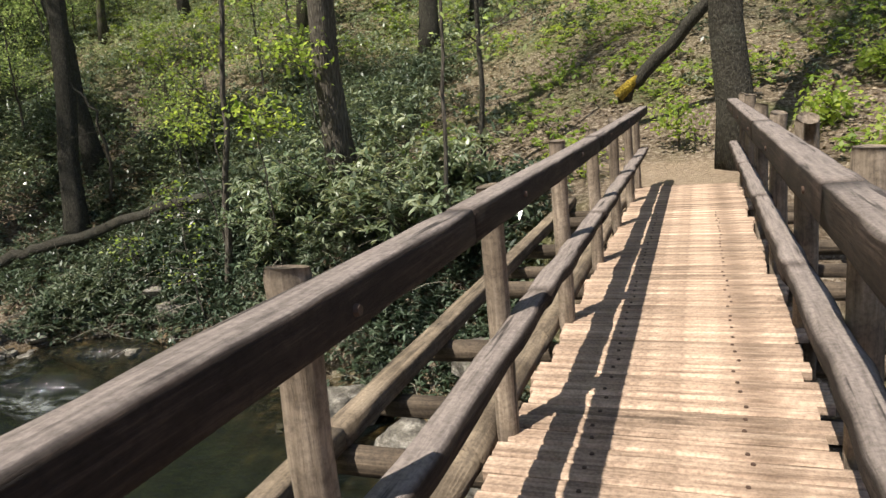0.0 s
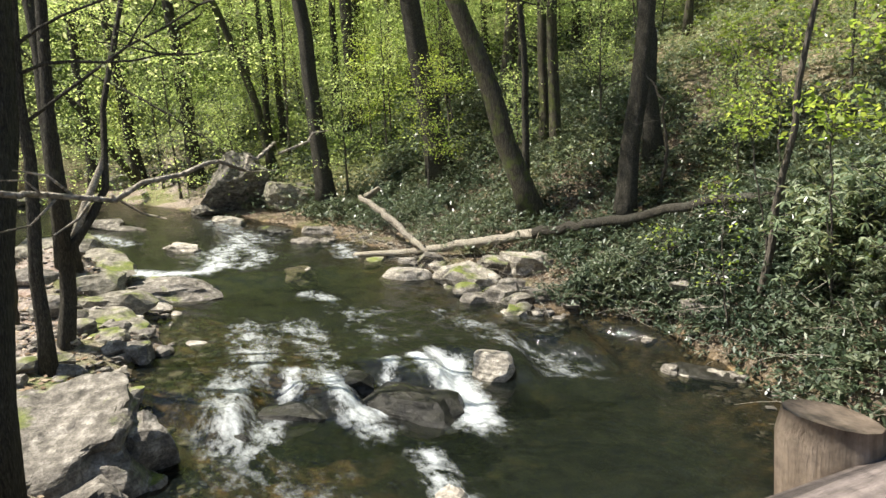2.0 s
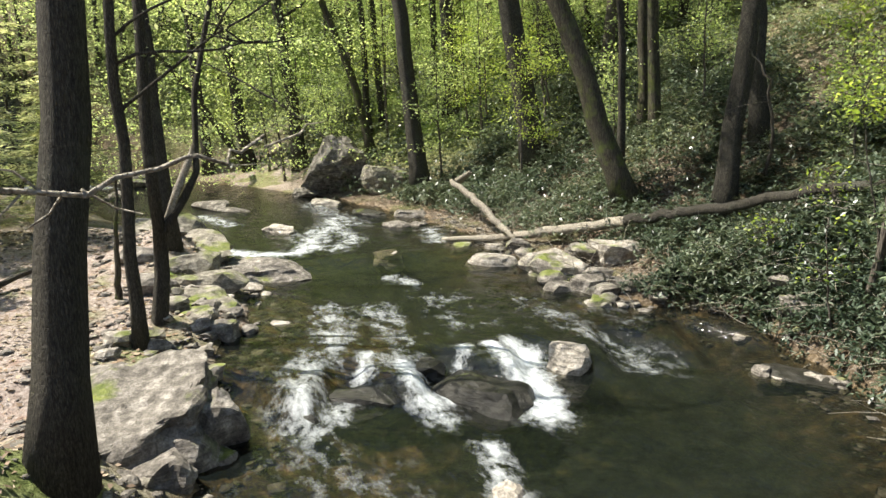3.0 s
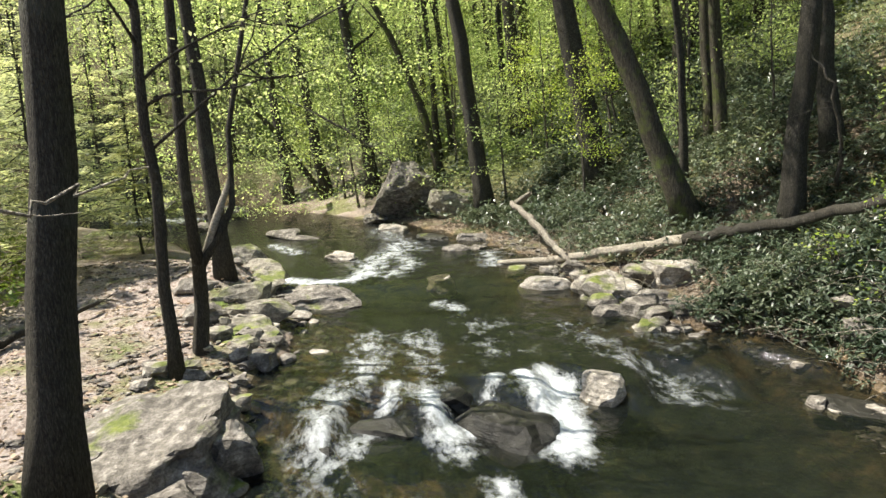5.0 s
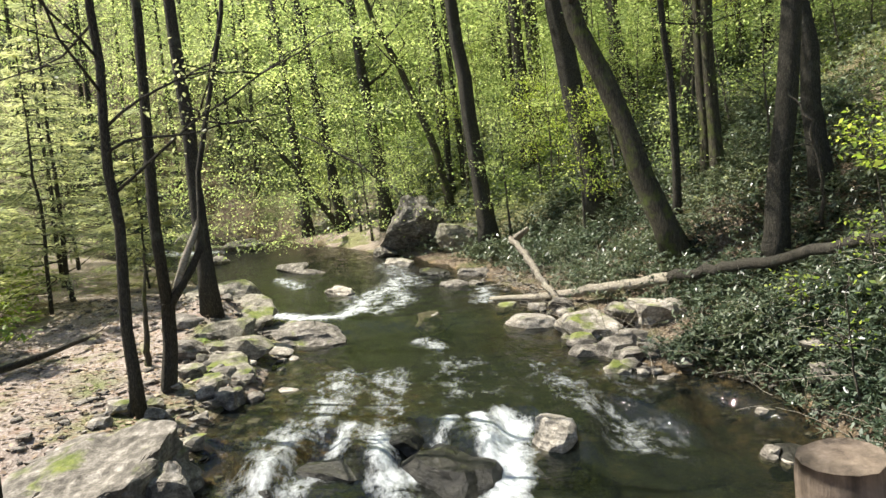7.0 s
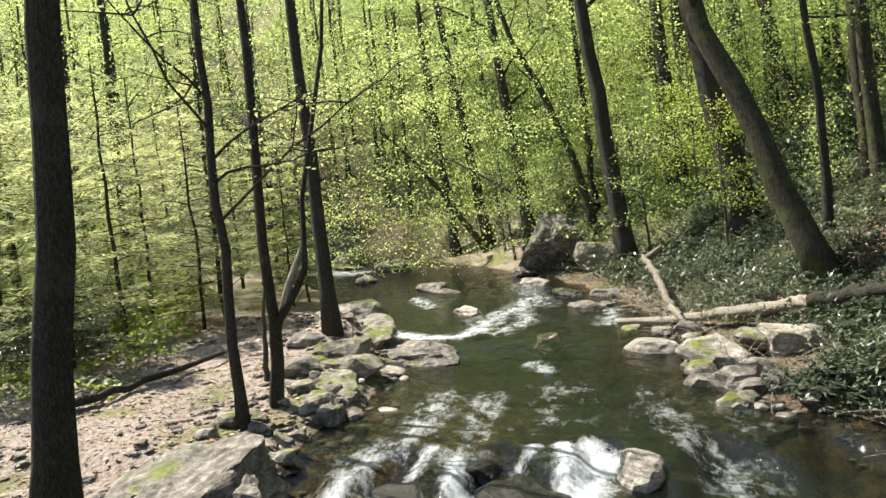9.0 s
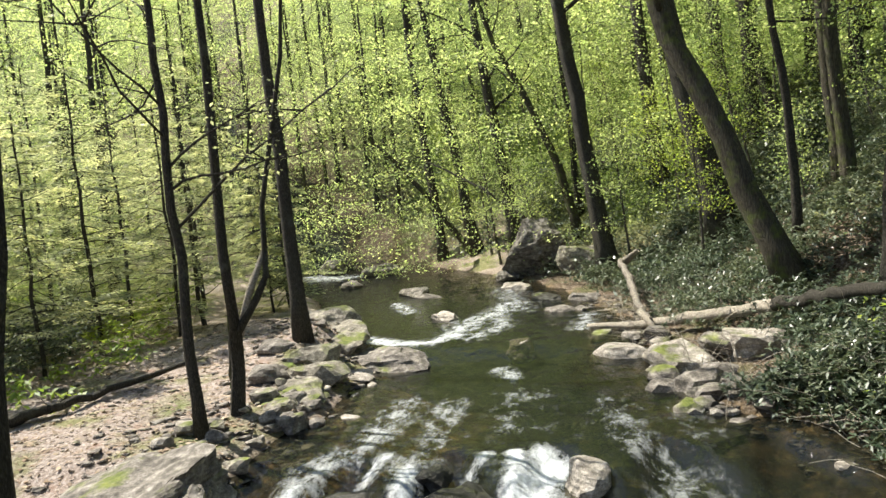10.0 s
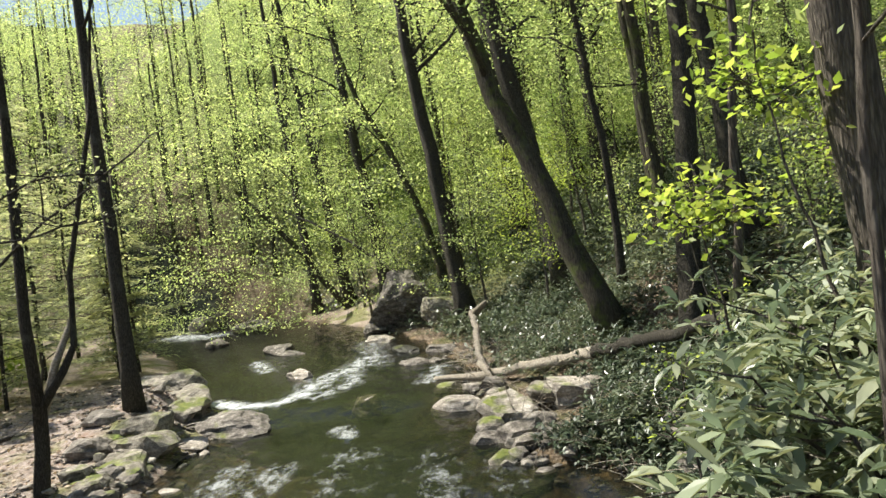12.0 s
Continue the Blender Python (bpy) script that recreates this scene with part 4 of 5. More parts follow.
def tree(base, through_point, dia, height=17.0, seed=0, bark=M_BARK, leaf=M_LEAF, crown_from=0.5, leaves=1500, spread=0.5, leaf_size=0.115, limbs=9, curve=0.0,
         label="tall slender forest tree with dark ridged bark and spring leaves", name="tree"):
    """A leaning trunk with limbs and a loose crown; it passes through a second place and straightens above."""
    r = np.random.default_rng(1000 + seed)
    b = np.asarray(base, float)
    b[2] = min(b[2], float(ground(b[0], b[1])) + 0.1)
    d = np.asarray(through_point, float) - b
    lean = d[:2] / d[2]
    n = 16
    z = np.linspace(0, height, n)
    soft = np.where(z < d[2], z, d[2] + (z - d[2]) * 0.75)
    bow = curve * np.sin(np.clip(z / d[2], 0, 1) * math.pi)
    P = np.stack([lean[0] * soft, lean[1] * soft, z - 0.3], 1)
    wig = 0.025 + 0.002 * height
    P[2:, :2] += wig * r.normal(size=(n - 2, 2)) * 0.5
    P[:, 1] += bow
    k = z / height
    R = dia / 2 * (1 - 0.72 * k ** 0.9)
    R[0] *= 1.45
    R[1] *= 1.06
    ob = empty(name, b, label, name)
    v, q = tube_arrays(P, R, 14, 0.07, seed)
    from_arrays("trunk", v, q, bark, ob)
    twigs, ends = [], []
    for i in range(limbs):
        f = crown_from + (1 - crown_from) * (i + r.random()) / limbs * 0.97
        j = f * (n - 1)
        a, bb = int(j), min(int(j) + 1, n - 1)
        s = P[a] + (P[bb] - P[a]) * (j - a)
        ang = r.random() * 6.28
        length = (0.20 + 0.16 * r.random()) * height * (1.15 - 0.75 * f)
        pts_ = limb_points(s, (math.cos(ang), math.sin(ang), 0.45 + 0.5 * r.random()), length, r, 0.02)
        rr = dia * 0.16 * (1.2 - f)
        from_arrays("limb", *tube_arrays(pts_, np.linspace(rr, 0.012, len(pts_)), 6, 0.05, i), bark, ob)
        ends += list(pts_[2:])
        for _ in range(3):
            p = pts_[r.integers(2, len(pts_) - 1)]
            sub = limb_points(p, (r.normal(), r.normal(), 0.25), length * 0.45, r, 0.03, 4)
            twigs.append(tube_arrays(sub, np.linspace(rr * 0.4 + 0.006, 0.006, len(sub)), 5, 0.05, i))
            ends += list(sub[1:])
    if twigs:
        tagged(from_arrays("branchwork", *join_arrays(twigs), bark, ob), kind="stuff")
    if leaves and ends:
        from_arrays("crown", *crown_leaves(ends, int(leaves * 1.7), r, spread * 0.8, leaf_size * 0.84, leaf_size * 0.5), leaf, ob, "", False)["kind"] = "stuff"
    return ob


SLIM = "slim straight sapling with thin bark and fresh leaves"
LEANING = "big dark leaning tree with mossy bark beside the fallen log"
tree((-7.05, -1.25, -1.5), (-7.2, -0.72, 3.0), 0.48, 18, 1, M_BARK, M_LEAF, 0.55, 1500, limbs=12, label="thick straight trunk with rough dark bark on the stony bank")
tree((-11.87, -0.93, -2.0), (-11.74, -0.82, 4.8), 0.22, 13, 2, M_BARK, M_HEMLOCK, 0.3, 900, 0.4, 0.10, 16, label=SLIM)
tree((-17.55, -0.7, -1.2), (-18.1, -0.95, 7.0), 0.40, 18, 4, M_BARK, M_LEAF, 0.5, 900)
tree((-27.6, 8.6, -1.4), (-27.77, 7.75, 7.9), 0.78, 22, 5, M_BARK, M_LEAF, 0.42, 4200)
tree((-16.6, 11.5, -1.4), (-17.61, 9.25, 5.43), 0.66, 20, 6, M_BARK_MOSS, M_LEAF, 0.35, 6500, limbs=14, label=LEANING)
tree((-13.8, 12.1, -1.4), (-13.54, 12.48, 4.35), 0.54, 19, 7, M_BARK, M_LEAF, 0.4, 3600, limbs=12)
tree((-14.8, 14.1, 0.9), (-15.04, 13.78, 4.67), 0.5, 18, 8, M_BARK, M_LEAF, 0.4, 1600)
tree((-19.9, 14.0, 0), (-20.01, 13.81, 5.86), 0.38, 19, 9, M_BARK_MOSS, M_LEAF, 0.4, 1300)
tree((-19.1, 13.9, 0), (-19.2, 13.72, 5.67), 0.42, 19, 10, M_BARK_MOSS, M_LEAF, 0.4, 1300)
tree((-18.5, 12.2, 0.2), (-18.56, 11.98, 5.57), 0.26, 14, 11, M_BARK, M_LEAF, 0.4, 1600, curve=0.15)
tree((-24.0, 12.1, 1.2), (-24.37, 10.99, 6.6), 0.92, 23, 12, M_BARK, M_LEAF, 0.38, 3600)
tree((-37.3, 8.6, 0.8), (-37.4, 8.4, 10), 0.40, 18, 13, M_BARK, M_LEAF, 0.35, 2200, leaf_size=0.15)
tree((-37.2, 9.4, 0.9), (-37.3, 8.9, 10), 0.40, 18, 14, M_BARK, M_LEAF, 0.35, 2200, leaf_size=0.15)
tree((-35.3, 8.3, 0.7), (-35.68, 4.95, 9.9), 0.48, 17, 15, M_BARK_MOSS, M_LEAF, 0.4, 2400, leaf_size=0.15, curve=0.5)
tree((-39.7, 5.2, 0.3), (-39.73, 4.14, 10.9), 0.8, 22, 16, M_BARK, M_LEAF, 0.35, 3000, leaf_size=0.15)
tree((-43.8, 2.6, 0), (-43.73, 1.07, 11.9), 0.75, 22, 17, M_BARK, M_LEAF, 0.35, 3000, leaf_size=0.16)
tree((-45.7, 0.3, 0.5), (-45.66, -0.45, 12.4), 0.68, 22, 18, M_BARK, M_LEAF, 0.35, 3000, leaf_size=0.16)
tree((-8.1, 10.2, 0.1), (-7.62, 10.54, 3.49), 0.15, 10, 20, M_BARK_PALE, M_LEAF, 0.5, 700, label=SLIM)
tree((-2.9, 8.6, -0.4), (-2.76, 8.66, 2.57), 0.075, 7, 21, M_BARK_PALE, M_LEAF, 0.45, 350, 0.4, 0.1, 6, label=SLIM)
tree((-2.9, 10.6, 0.1), (-2.83, 10.63, 2.78), 0.10, 9, 22, M_BARK, M_LEAF, 0.45, 450, 0.4, 0.1, 6, label=SLIM)
tree((-7.2, 20.3, 3.0), (-7.16, 20.26, 4.34), 0.58, 18, 23, M_BARK, M_LEAF, 0.4, 2200)
tree((-5.6, 10.78, -0.1), (-5.58, 10.42, 3.2), 0.53, 19, 24, M_BARK_PALE, M_LEAF, 0.45, 3000, limbs=12, label="tall tree with furrowed pale-brown bark above the rhododendrons")
tree((1.1, 10.4, 0.1), (0.95, 10.35, 2.47), 0.52, 18, 25, M_BARK, M_LEAF, 0.45, 5500, limbs=14, label="dark rough-barked tree beside the end of the footbridge")
tree((-33.5, 12.1, 3.0), (-33.62, 11.86, 7.55), 0.75, 21, 26, M_BARK, M_LEAF, 0.35, 2800, leaf_size=0.15)
tree((-31.0, 16.8, 2.7), (-31.25, 16.05, 6.66), 0.6, 20, 27, M_BARK, M_LEAF, 0.35, 2600, leaf_size=0.15)
tree((-38.1, 14.1, 4.0), (-38.17, 13.77, 10.2), 0.9, 22, 28, M_BARK, M_LEAF, 0.35, 2800, leaf_size=0.15)
tree((-28.1, 17.5, 3.2), (-27.96, 17.74, 7.63), 0.55, 19, 29, M_BARK_PALE, M_LEAF, 0.35, 2400, leaf_size=0.15)
tree((-14.9, -1.6, -1.7), (-14.93, -1.4, 0.66), 0.15, 2.6, 30, M_BARK_MOSS, M_LEAF, 0.6, 0, limbs=0, label="short reddish dead snag on the stony bank", name="snag")

# the forked tree with a broken pale stem
fork = empty("tree", (-13.0, -0.7, float(ground(-13.0, -0.7))), "forked sapling with a broken pale stem on the bank", "tree")
o = np.array([-13.0, -0.7, float(ground(-13.0, -0.7))])
f0 = np.array([-13.04, -0.56, -0.57])
from_arrays("trunk", *tube_arrays(np.array([o - [0, 0, 0.3], o + [0, 0, 0.1], (o + f0) / 2 + [0, 0.03, 0], f0]) - o, [0.19, 0.15, 0.13, 0.125], 12, 0.08, 5), M_BARK, fork)
from_arrays("trunk", *tube_arrays(np.array([f0 - [0, 0, 0.1], [-13.05, -0.62, 1.0], [-13.05, -0.55, 2.8], [-13.05, -0.48, 4.64], [-13.05, -0.5, 8.0], [-13.0, -0.6, 12.0]]) - o, [0.11, 0.10, 0.09, 0.085, 0.06, 0.03], 12, 0.06, 6), M_BARK, fork)
from_arrays("trunk", *tube_arrays(np.array([f0 - [0, 0, 0.1], [-13.14, -0.1, 0.0], [-13.18, 0.14, 0.44], [-13.22, 0.22, 1.8], [-13.31, 0.93, 4.66], [-13.4, 1.2, 7.0]]) - o, [0.085, 0.075, 0.06, 0.05, 0.04, 0.02], 10, 0.06, 7), M_BARK, fork)
from_arrays("broken_stem", *tube_arrays(np.array([f0 - [0.12, 0, 0.2], [-13.1, -0.2, 0.15], [-13.18, 0.1, 0.8], [-13.18, 0.15, 1.02]]) - o, [0.08, 0.07, 0.055, 0.012], 9, 0.12, 8), M_DEADWOOD, fork, "pale barkless broken stem")


# ---------------------------------------------------------------- fallen logs and dead branches
def fallen(name, points, radii, material, label, seed, sides=12, twigs=0, parts=()):
    P = np.asarray(points, float)
    k = np.linspace(0, len(P) - 1, 4 * len(P))
    Q = np.stack([np.interp(k, np.arange(len(P)), P[:, i]) for i in range(3)], 1)
    r = np.random.default_rng(seed)
    Q[1:-1] += 0.03 * r.normal(size=(len(Q) - 2, 3))
    R = np.interp(k, np.arange(len(P)), radii)
    ob = empty(name, P[0], label, name.replace("_", " "))
    from_arrays("trunk" if "log" in name else "stem", *tube_arrays(Q - P[0], R, sides, 0.07, seed), material, ob)
    for pts_, r0, mat in parts:
        S = np.asarray(pts_, float) - P[0]
        from_arrays("branch", *tube_arrays(S, np.linspace(r0, r0 * 0.45, len(S)), 9, 0.08, seed + 1), mat, ob)
    if twigs:
        items = []
        for i in range(twigs):
            p = Q[r.integers(2, len(Q))] - P[0]
            s = limb_points(p, (r.normal(), r.normal(), 0.5 * r.random()), 0.5 + 0.5 * r.random(), r, 0.0, 4)
            items.append(tube_arrays(s, np.linspace(0.012, 0.004, len(s)), 5, 0.05, i))
        tagged(from_arrays("branchwork", *join_arrays(items), material, ob), kind="stuff")
    return ob


fallen("fallen_log", [(-19.6, 6.84, -2.33), (-18.2, 8.0, -2.14), (-16.8, 9.2, -1.87), (-15.35, 10.4, -1.48)], [0.06, 0.10, 0.125, 0.135], M_DEADWOOD, "bare sun-bleached tip of a fallen tree over the rocks", 3, 12, 5)
# Upper log's dark bark tone stands in for the shade lying on it.
fallen("fallen_log", [(-15.35, 10.4, -1.48), (-14.2, 10.9, -1.18), (-13.1, 11.3, -0.92), (-10.3, 11.55, -0.25), (-8.6, 11.7, 0.0)], [0.13, 0.12, 0.115, 0.105, 0.10], M_BARK, "long fallen tree with flaking bark, toned dark for shade, up the bank", 4, 14, 0)
fallen("fallen_log", [(-23.2, 8.4, -0.95), (-21.0, 8.3, -1.25), (-19.4, 8.15, -1.45), (-18.2, 8.1, -1.8), (-17.6, 8.2, -1.95)], [0.09, 0.11, 0.11, 0.09, 0.06], M_LOG, "broken grey branch lying against the fallen tree", 5, 10, 6,
       [([(-17.9, 8.0, -1.75), (-17.5, 8.2, -2.05), (-17.2, 8.35, -2.55)], 0.08, M_DEADWOOD), ([(-22.9, 8.5, -0.95), (-22.6, 8.9, -0.6)], 0.14, M_DEADWOOD)])
fallen("fallen_log", [(-0.8, 12.3, 1.25), (-0.4, 12.3, 1.62), (0.83, 12.32, 2.8), (2.6, 12.4, 4.4)], [0.11, 0.11, 0.10, 0.08], M_BARK, "slanting dead trunk with yellow-green moss on its end", 6, 12, 3,
       [([(-0.82, 12.26, 1.27), (-0.6, 12.26, 1.48), (-0.45, 12.27, 1.6)], 0.125, M_MOSSLOG)])
fallen("dead_branch", [(-12.21, -5.28, -1.86), (-12.84, -5.05, -1.84), (-14.65, -4.39, -1.84), (-17.16, -3.56, -1.82)], [0.10, 0.10, 0.08, 0.05], M_BARK, "dark fallen branch lying on the stony bar", 7, 9, 4)
fallen("dead_branch", [(-12.6, -5.2, -1.95), (-13.8, -5.0, -1.9), (-15.4, -5.6, -1.85)], [0.06, 0.05, 0.03], M_BARK, "thin dark branch on the stony bar", 8, 7, 3)
fallen("dead_branch", [(-10.4, 10.1, -2.75), (-10.65, 10.25, -2.4), (-10.85, 10.35, -2.05)], [0.02, 0.025, 0.02], M_DEADWOOD, "bleached twigs sticking out of the bank", 9, 6, 3,
       [([(-10.0, 10.5, -2.7), (-10.3, 10.5, -2.4), (-10.75, 10.4, -2.05)], 0.022, M_DEADWOOD), ([(-10.8, 9.9, -2.7), (-10.8, 10.2, -2.3)], 0.015, M_DEADWOOD)])
fallen("dead_branch", [(-13.4, 13.0, -0.3), (-12.8, 12.6, 0.7), (-12.6, 12.2, 1.9), (-12.9, 11.9, 2.6)], [0.05, 0.04, 0.03, 0.015], M_BARK_PALE, "pale bent dead sapling hanging over the bank", 10, 7, 3)
fallen("dead_branch", [(-1.45, -2.35, -1.6), (-1.5, -2.1, 0.1), (-1.7, -1.2, 0.95), (-2.1, -0.75, 1.07), (-2.52, -0.37, 1.095), (-2.73, -0.06, 1.08), (-2.88, 0.43, 1.16), (-2.99, 0.65, 1.21), (-3.08, 0.89, 1.295)], [0.02, 0.017, 0.014, 0.013, 0.012, 0.011, 0.009, 0.007, 0.003], M_DEADWOOD, "thin bare twigged branch reaching out over the stream", 11, 6, 0,
       [([(-2.7, -0.1, 1.08), (-2.72, -0.16, 1.0), (-2.7, -0.24, 0.95)], 0.006, M_DEADWOOD), ([(-2.73, -0.05, 1.08), (-2.78, 0.05, 1.0), (-2.8, 0.14, 0.97)], 0.006, M_DEADWOOD), ([(-2.66, -0.16, 1.08), (-2.66, -0.24, 1.16), (-2.68, -0.34, 1.18)], 0.006, M_DEADWOOD),
        ([(-2.62, -0.22, 1.08), (-2.6, -0.3, 1.0), (-2.58, -0.42, 0.98)], 0.005, M_DEADWOOD), ([(-2.88, 0.4, 1.155), (-2.93, 0.5, 1.13), (-2.98, 0.62, 1.13)], 0.004, M_DEADWOOD), ([(-2.6, -0.25, 1.09), (-2.57, -0.3, 1.15), (-2.5, -0.42, 1.16)], 0.004, M_DEADWOOD)])
fallen("sapling", [(-42.2, 2.3, -1.3), (-41.7, 0.6, 1.6), (-41.5, -1.2, 4.2), (-41.4, -3.0, 6.2)], [0.2, 0.17, 0.14, 0.09], M_BARK_MOSS, "bowed young tree arching over the far pool", 12, 9, 8)
fallen("dead_branch", [(-33.5, 6.8, -0.6), (-35.0, 5.0, 1.2), (-36.5, 2.6, 3.0), (-38.0, 0.0, 4.6)], [0.10, 0.08, 0.06, 0.03], M_BARK, "long leaning dead stem behind the boulder", 13, 8, 8)

# ---------------------------------------------------------------- undergrowth
def whorl_arrays(points, per, length, width, r, tilt=0.25, corners=6):
    """Rosettes of long leaves, six corners each, round every point."""
    n = len(points)
    a = (np.arange(per)[None] / per + r.random((n, 1))) * 2 * math.pi + 0.25 * r.normal(size=(n, per))
    up = tilt + 0.45 * r.normal(size=(n, per))
    d = np.stack([np.cos(a), np.sin(a), up], -1)
    ax = r.normal(size=(n, 1, 3)) * 0.35
    d = d + ax
    d /= np.linalg.norm(d, axis=-1)[..., None]
    nrm = np.array([0, 0, 1.0]) - d * d[..., 2:3]
    nrm = nrm + 0.25 * r.normal(size=nrm.shape)
    s = np.cross(d, nrm)
    s /= np.linalg.norm(s, axis=-1)[..., None]
    u = np.cross(s, d)
    L = (length * (0.65 + 0.6 * r.random((n, per))))[..., None]
    W = L * width / length * 0.5
    c = np.asarray(points)[:, None]
    v = np.stack([c + d * L * 0.06, c + d * L * 0.38 + s * W + u * W * 0.25, c + d * L * 0.75 + s * W * 0.8 + u * W * 0.1, c + d * L - u * L * 0.14,
                  c + d * L * 0.75 - s * W * 0.8 + u * W * 0.1, c + d * L * 0.38 - s * W + u * W * 0.25], 2)
    if corners == 4:
        v = np.stack([c + d * L * 0.06, c + d * L * 0.5 + s * W + u * W * 0.2, c + d * L - u * L * 0.14, c + d * L * 0.5 - s * W + u * W * 0.2], 2)
    return v.reshape(-1, 3), np.arange(n * per * corners).reshape(-1, corners)


def bush_points(x, y, radius, height, per, r):
    n = len(x)
    a, k = r.random((n, per)) * 6.28, np.sqrt(r.random((n, per)))
    px, py = x[:, None] + np.cos(a) * k * radius[:, None], y[:, None] + np.sin(a) * k * radius[:, None]
    top = height[:, None] * np.sqrt(np.clip(1 - (k * 0.9) ** 2, 0.05, 1))
    pz = ground(px, py) + top * (0.35 + 0.65 * r.random((n, per)))
    return np.stack([px, py, pz], -1).reshape(-1, 3)


vr = np.random.default_rng(33)


def right_slope(count, lo, hi, x0, x1, power=1.0):
    x = vr.uniform(x0, x1, count)
    y = shore_right(x) + lo + (hi - lo) * vr.random(count) ** power
    k = (np.abs(x - 0.3) > 1.9) | (y > 13.0)
    k &= ~((np.abs(y - 10.6 - 0.015 * (x - 0.3) ** 2) < 0.5) & (x > -5) & (x < 1))
    return x[k], y[k]


# dark evergreen shrubs on the slope
x, y = right_slope(3300, 0.3, 10, -28, -5.5, 1.1)
n_ = vnoise(x, y, 3.0, 2)
k = (n_ > 0.12) & (y - shore_right(x) > np.where(x < -12.0, np.where(x < -17.0, 1.0, 1.8), 0.45))
x, y = x[k], y[k]
P = bush_points(x, y, 0.35 + 0.4 * vr.random(len(x)), 0.35 + 0.65 * vr.random(len(x)), 9, vr)
undergrowth = from_arrays("undergrowth", *whorl_arrays(P, 6, 0.15, 0.045, vr, corners=4), M_LAUREL, None, "", False)
tagged(undergrowth, "dense dark glossy evergreen shrubs covering the slope", "undergrowth", kind="stuff")
x, y = right_slope(1500, 0.6, 16, -60, -22, 1.0)
k = (x > -33) | (y - shore_right(x) > 2.6)
x, y = x[k], y[k]
P = bush_points(x, y, 0.5 + 0.5 * vr.random(len(x)), 0.5 + 0.8 * vr.random(len(x)), 8, vr)
undergrowth = from_arrays("undergrowth", *whorl_arrays(P, 4, 0.24, 0.09, vr, corners=4), M_LAUREL, None, "", False)
tagged(undergrowth, "dark evergreen thicket on the far bank", "undergrowth", kind="stuff")
x, y = right_slope(950, 0.22, 2.8, -12.3, -1.6, 1.0)
P = bush_points(x, y, 0.3 + 0.25 * vr.random(len(x)), 0.25 + 0.35 * vr.random(len(x)), 9, vr)
undergrowth = from_arrays("undergrowth", *whorl_arrays(P, 6, 0.14, 0.042, vr), M_LAUREL, None, "", False)
tagged(undergrowth, "low glossy evergreen shrubs on the steep bank by the bridge", "undergrowth", kind="stuff")
# hillside behind the bridge: sparse green sprigs
x, y = right_slope(2600, 1.5, 26, -26, 14, 1.0)
k = (vnoise(x, y, 2.4, 1) > 0.36) & ((x > -6.0) | (y - shore_right(x) > 11.0))
x, y = x[k], y[k]
P = bush_points(x, y, 0.3 + 0.4 * vr.random(len(x)), 0.2 + 0.5 * vr.random(len(x)), 7, vr)
sprigs = from_arrays("undergrowth", *whorl_arrays(P, 6, 0.13, 0.06, vr, 0.1, corners=4), M_FERN, None, "", False)
tagged(sprigs, "light green seedlings and sprigs on the hillside", "undergrowth", kind="stuff")
x, y = right_slope(1800, 5, 22, -32, -5, 1.0)
P = bush_points(x, y, 0.35 + 0.45 * vr.random(len(x)), 0.3 + 0.7 * vr.random(len(x)), 8, vr)
upper = from_arrays("undergrowth", *whorl_arrays(P, 5, 0.17, 0.06, vr, 0.1, corners=4), M_RHODO, None, "", False)
tagged(upper, "evergreen shrubs higher up the slope", "undergrowth", kind="stuff")
x, y = right_slope(750, 3.5, 24, -9, 10, 1.0)
k = vnoise(x, y, 1.7, 0) > 0.48
x, y = x[k], y[k]
P = bush_points(x, y, 0.3 + 0.35 * vr.random(len(x)), 0.25 + 0.5 * vr.random(len(x)), 9, vr)
hill_shrubs = from_arrays("undergrowth", *whorl_arrays(P, 6, 0.12, 0.05, vr, 0.1, corners=4), M_LAUREL, None, "", False)
tagged(hill_shrubs, "patchy low evergreen shrubs on the litter-covered hillside", "undergrowth", kind="stuff")
# green herbs on the left bank and in the far woods
x = vr.uniform(-60, -12, 1500)
y = shore_left(x) - 6 - 24 * vr.random(len(x))
P = bush_points(x, y, 0.4 + 0.5 * vr.random(len(x)), 0.3 + 0.7 * vr.random(len(x)), 7, vr)
herbs = from_arrays("undergrowth", *whorl_arrays(P, 4, 0.22, 0.10, vr, 0.2, corners=4), M_FERN, None, "", False)
tagged(herbs, "leafy green herbs and seedlings along the far bank", "undergrowth", kind="stuff")
x = vr.uniform(-28, -16, 320)
y = shore_left(x) - 8.5 - 5 * vr.random(len(x))
P = bush_points(x, y, 0.5 + 0.5 * vr.random(len(x)), 0.5 + 0.9 * vr.random(len(x)), 10, vr)
thicket = from_arrays("undergrowth", *whorl_arrays(P, 5, 0.18, 0.06, vr, corners=4), M_LAUREL, None, "", False)
tagged(thicket, "dark shrub thicket behind the stony bar", "undergrowth", kind="stuff")

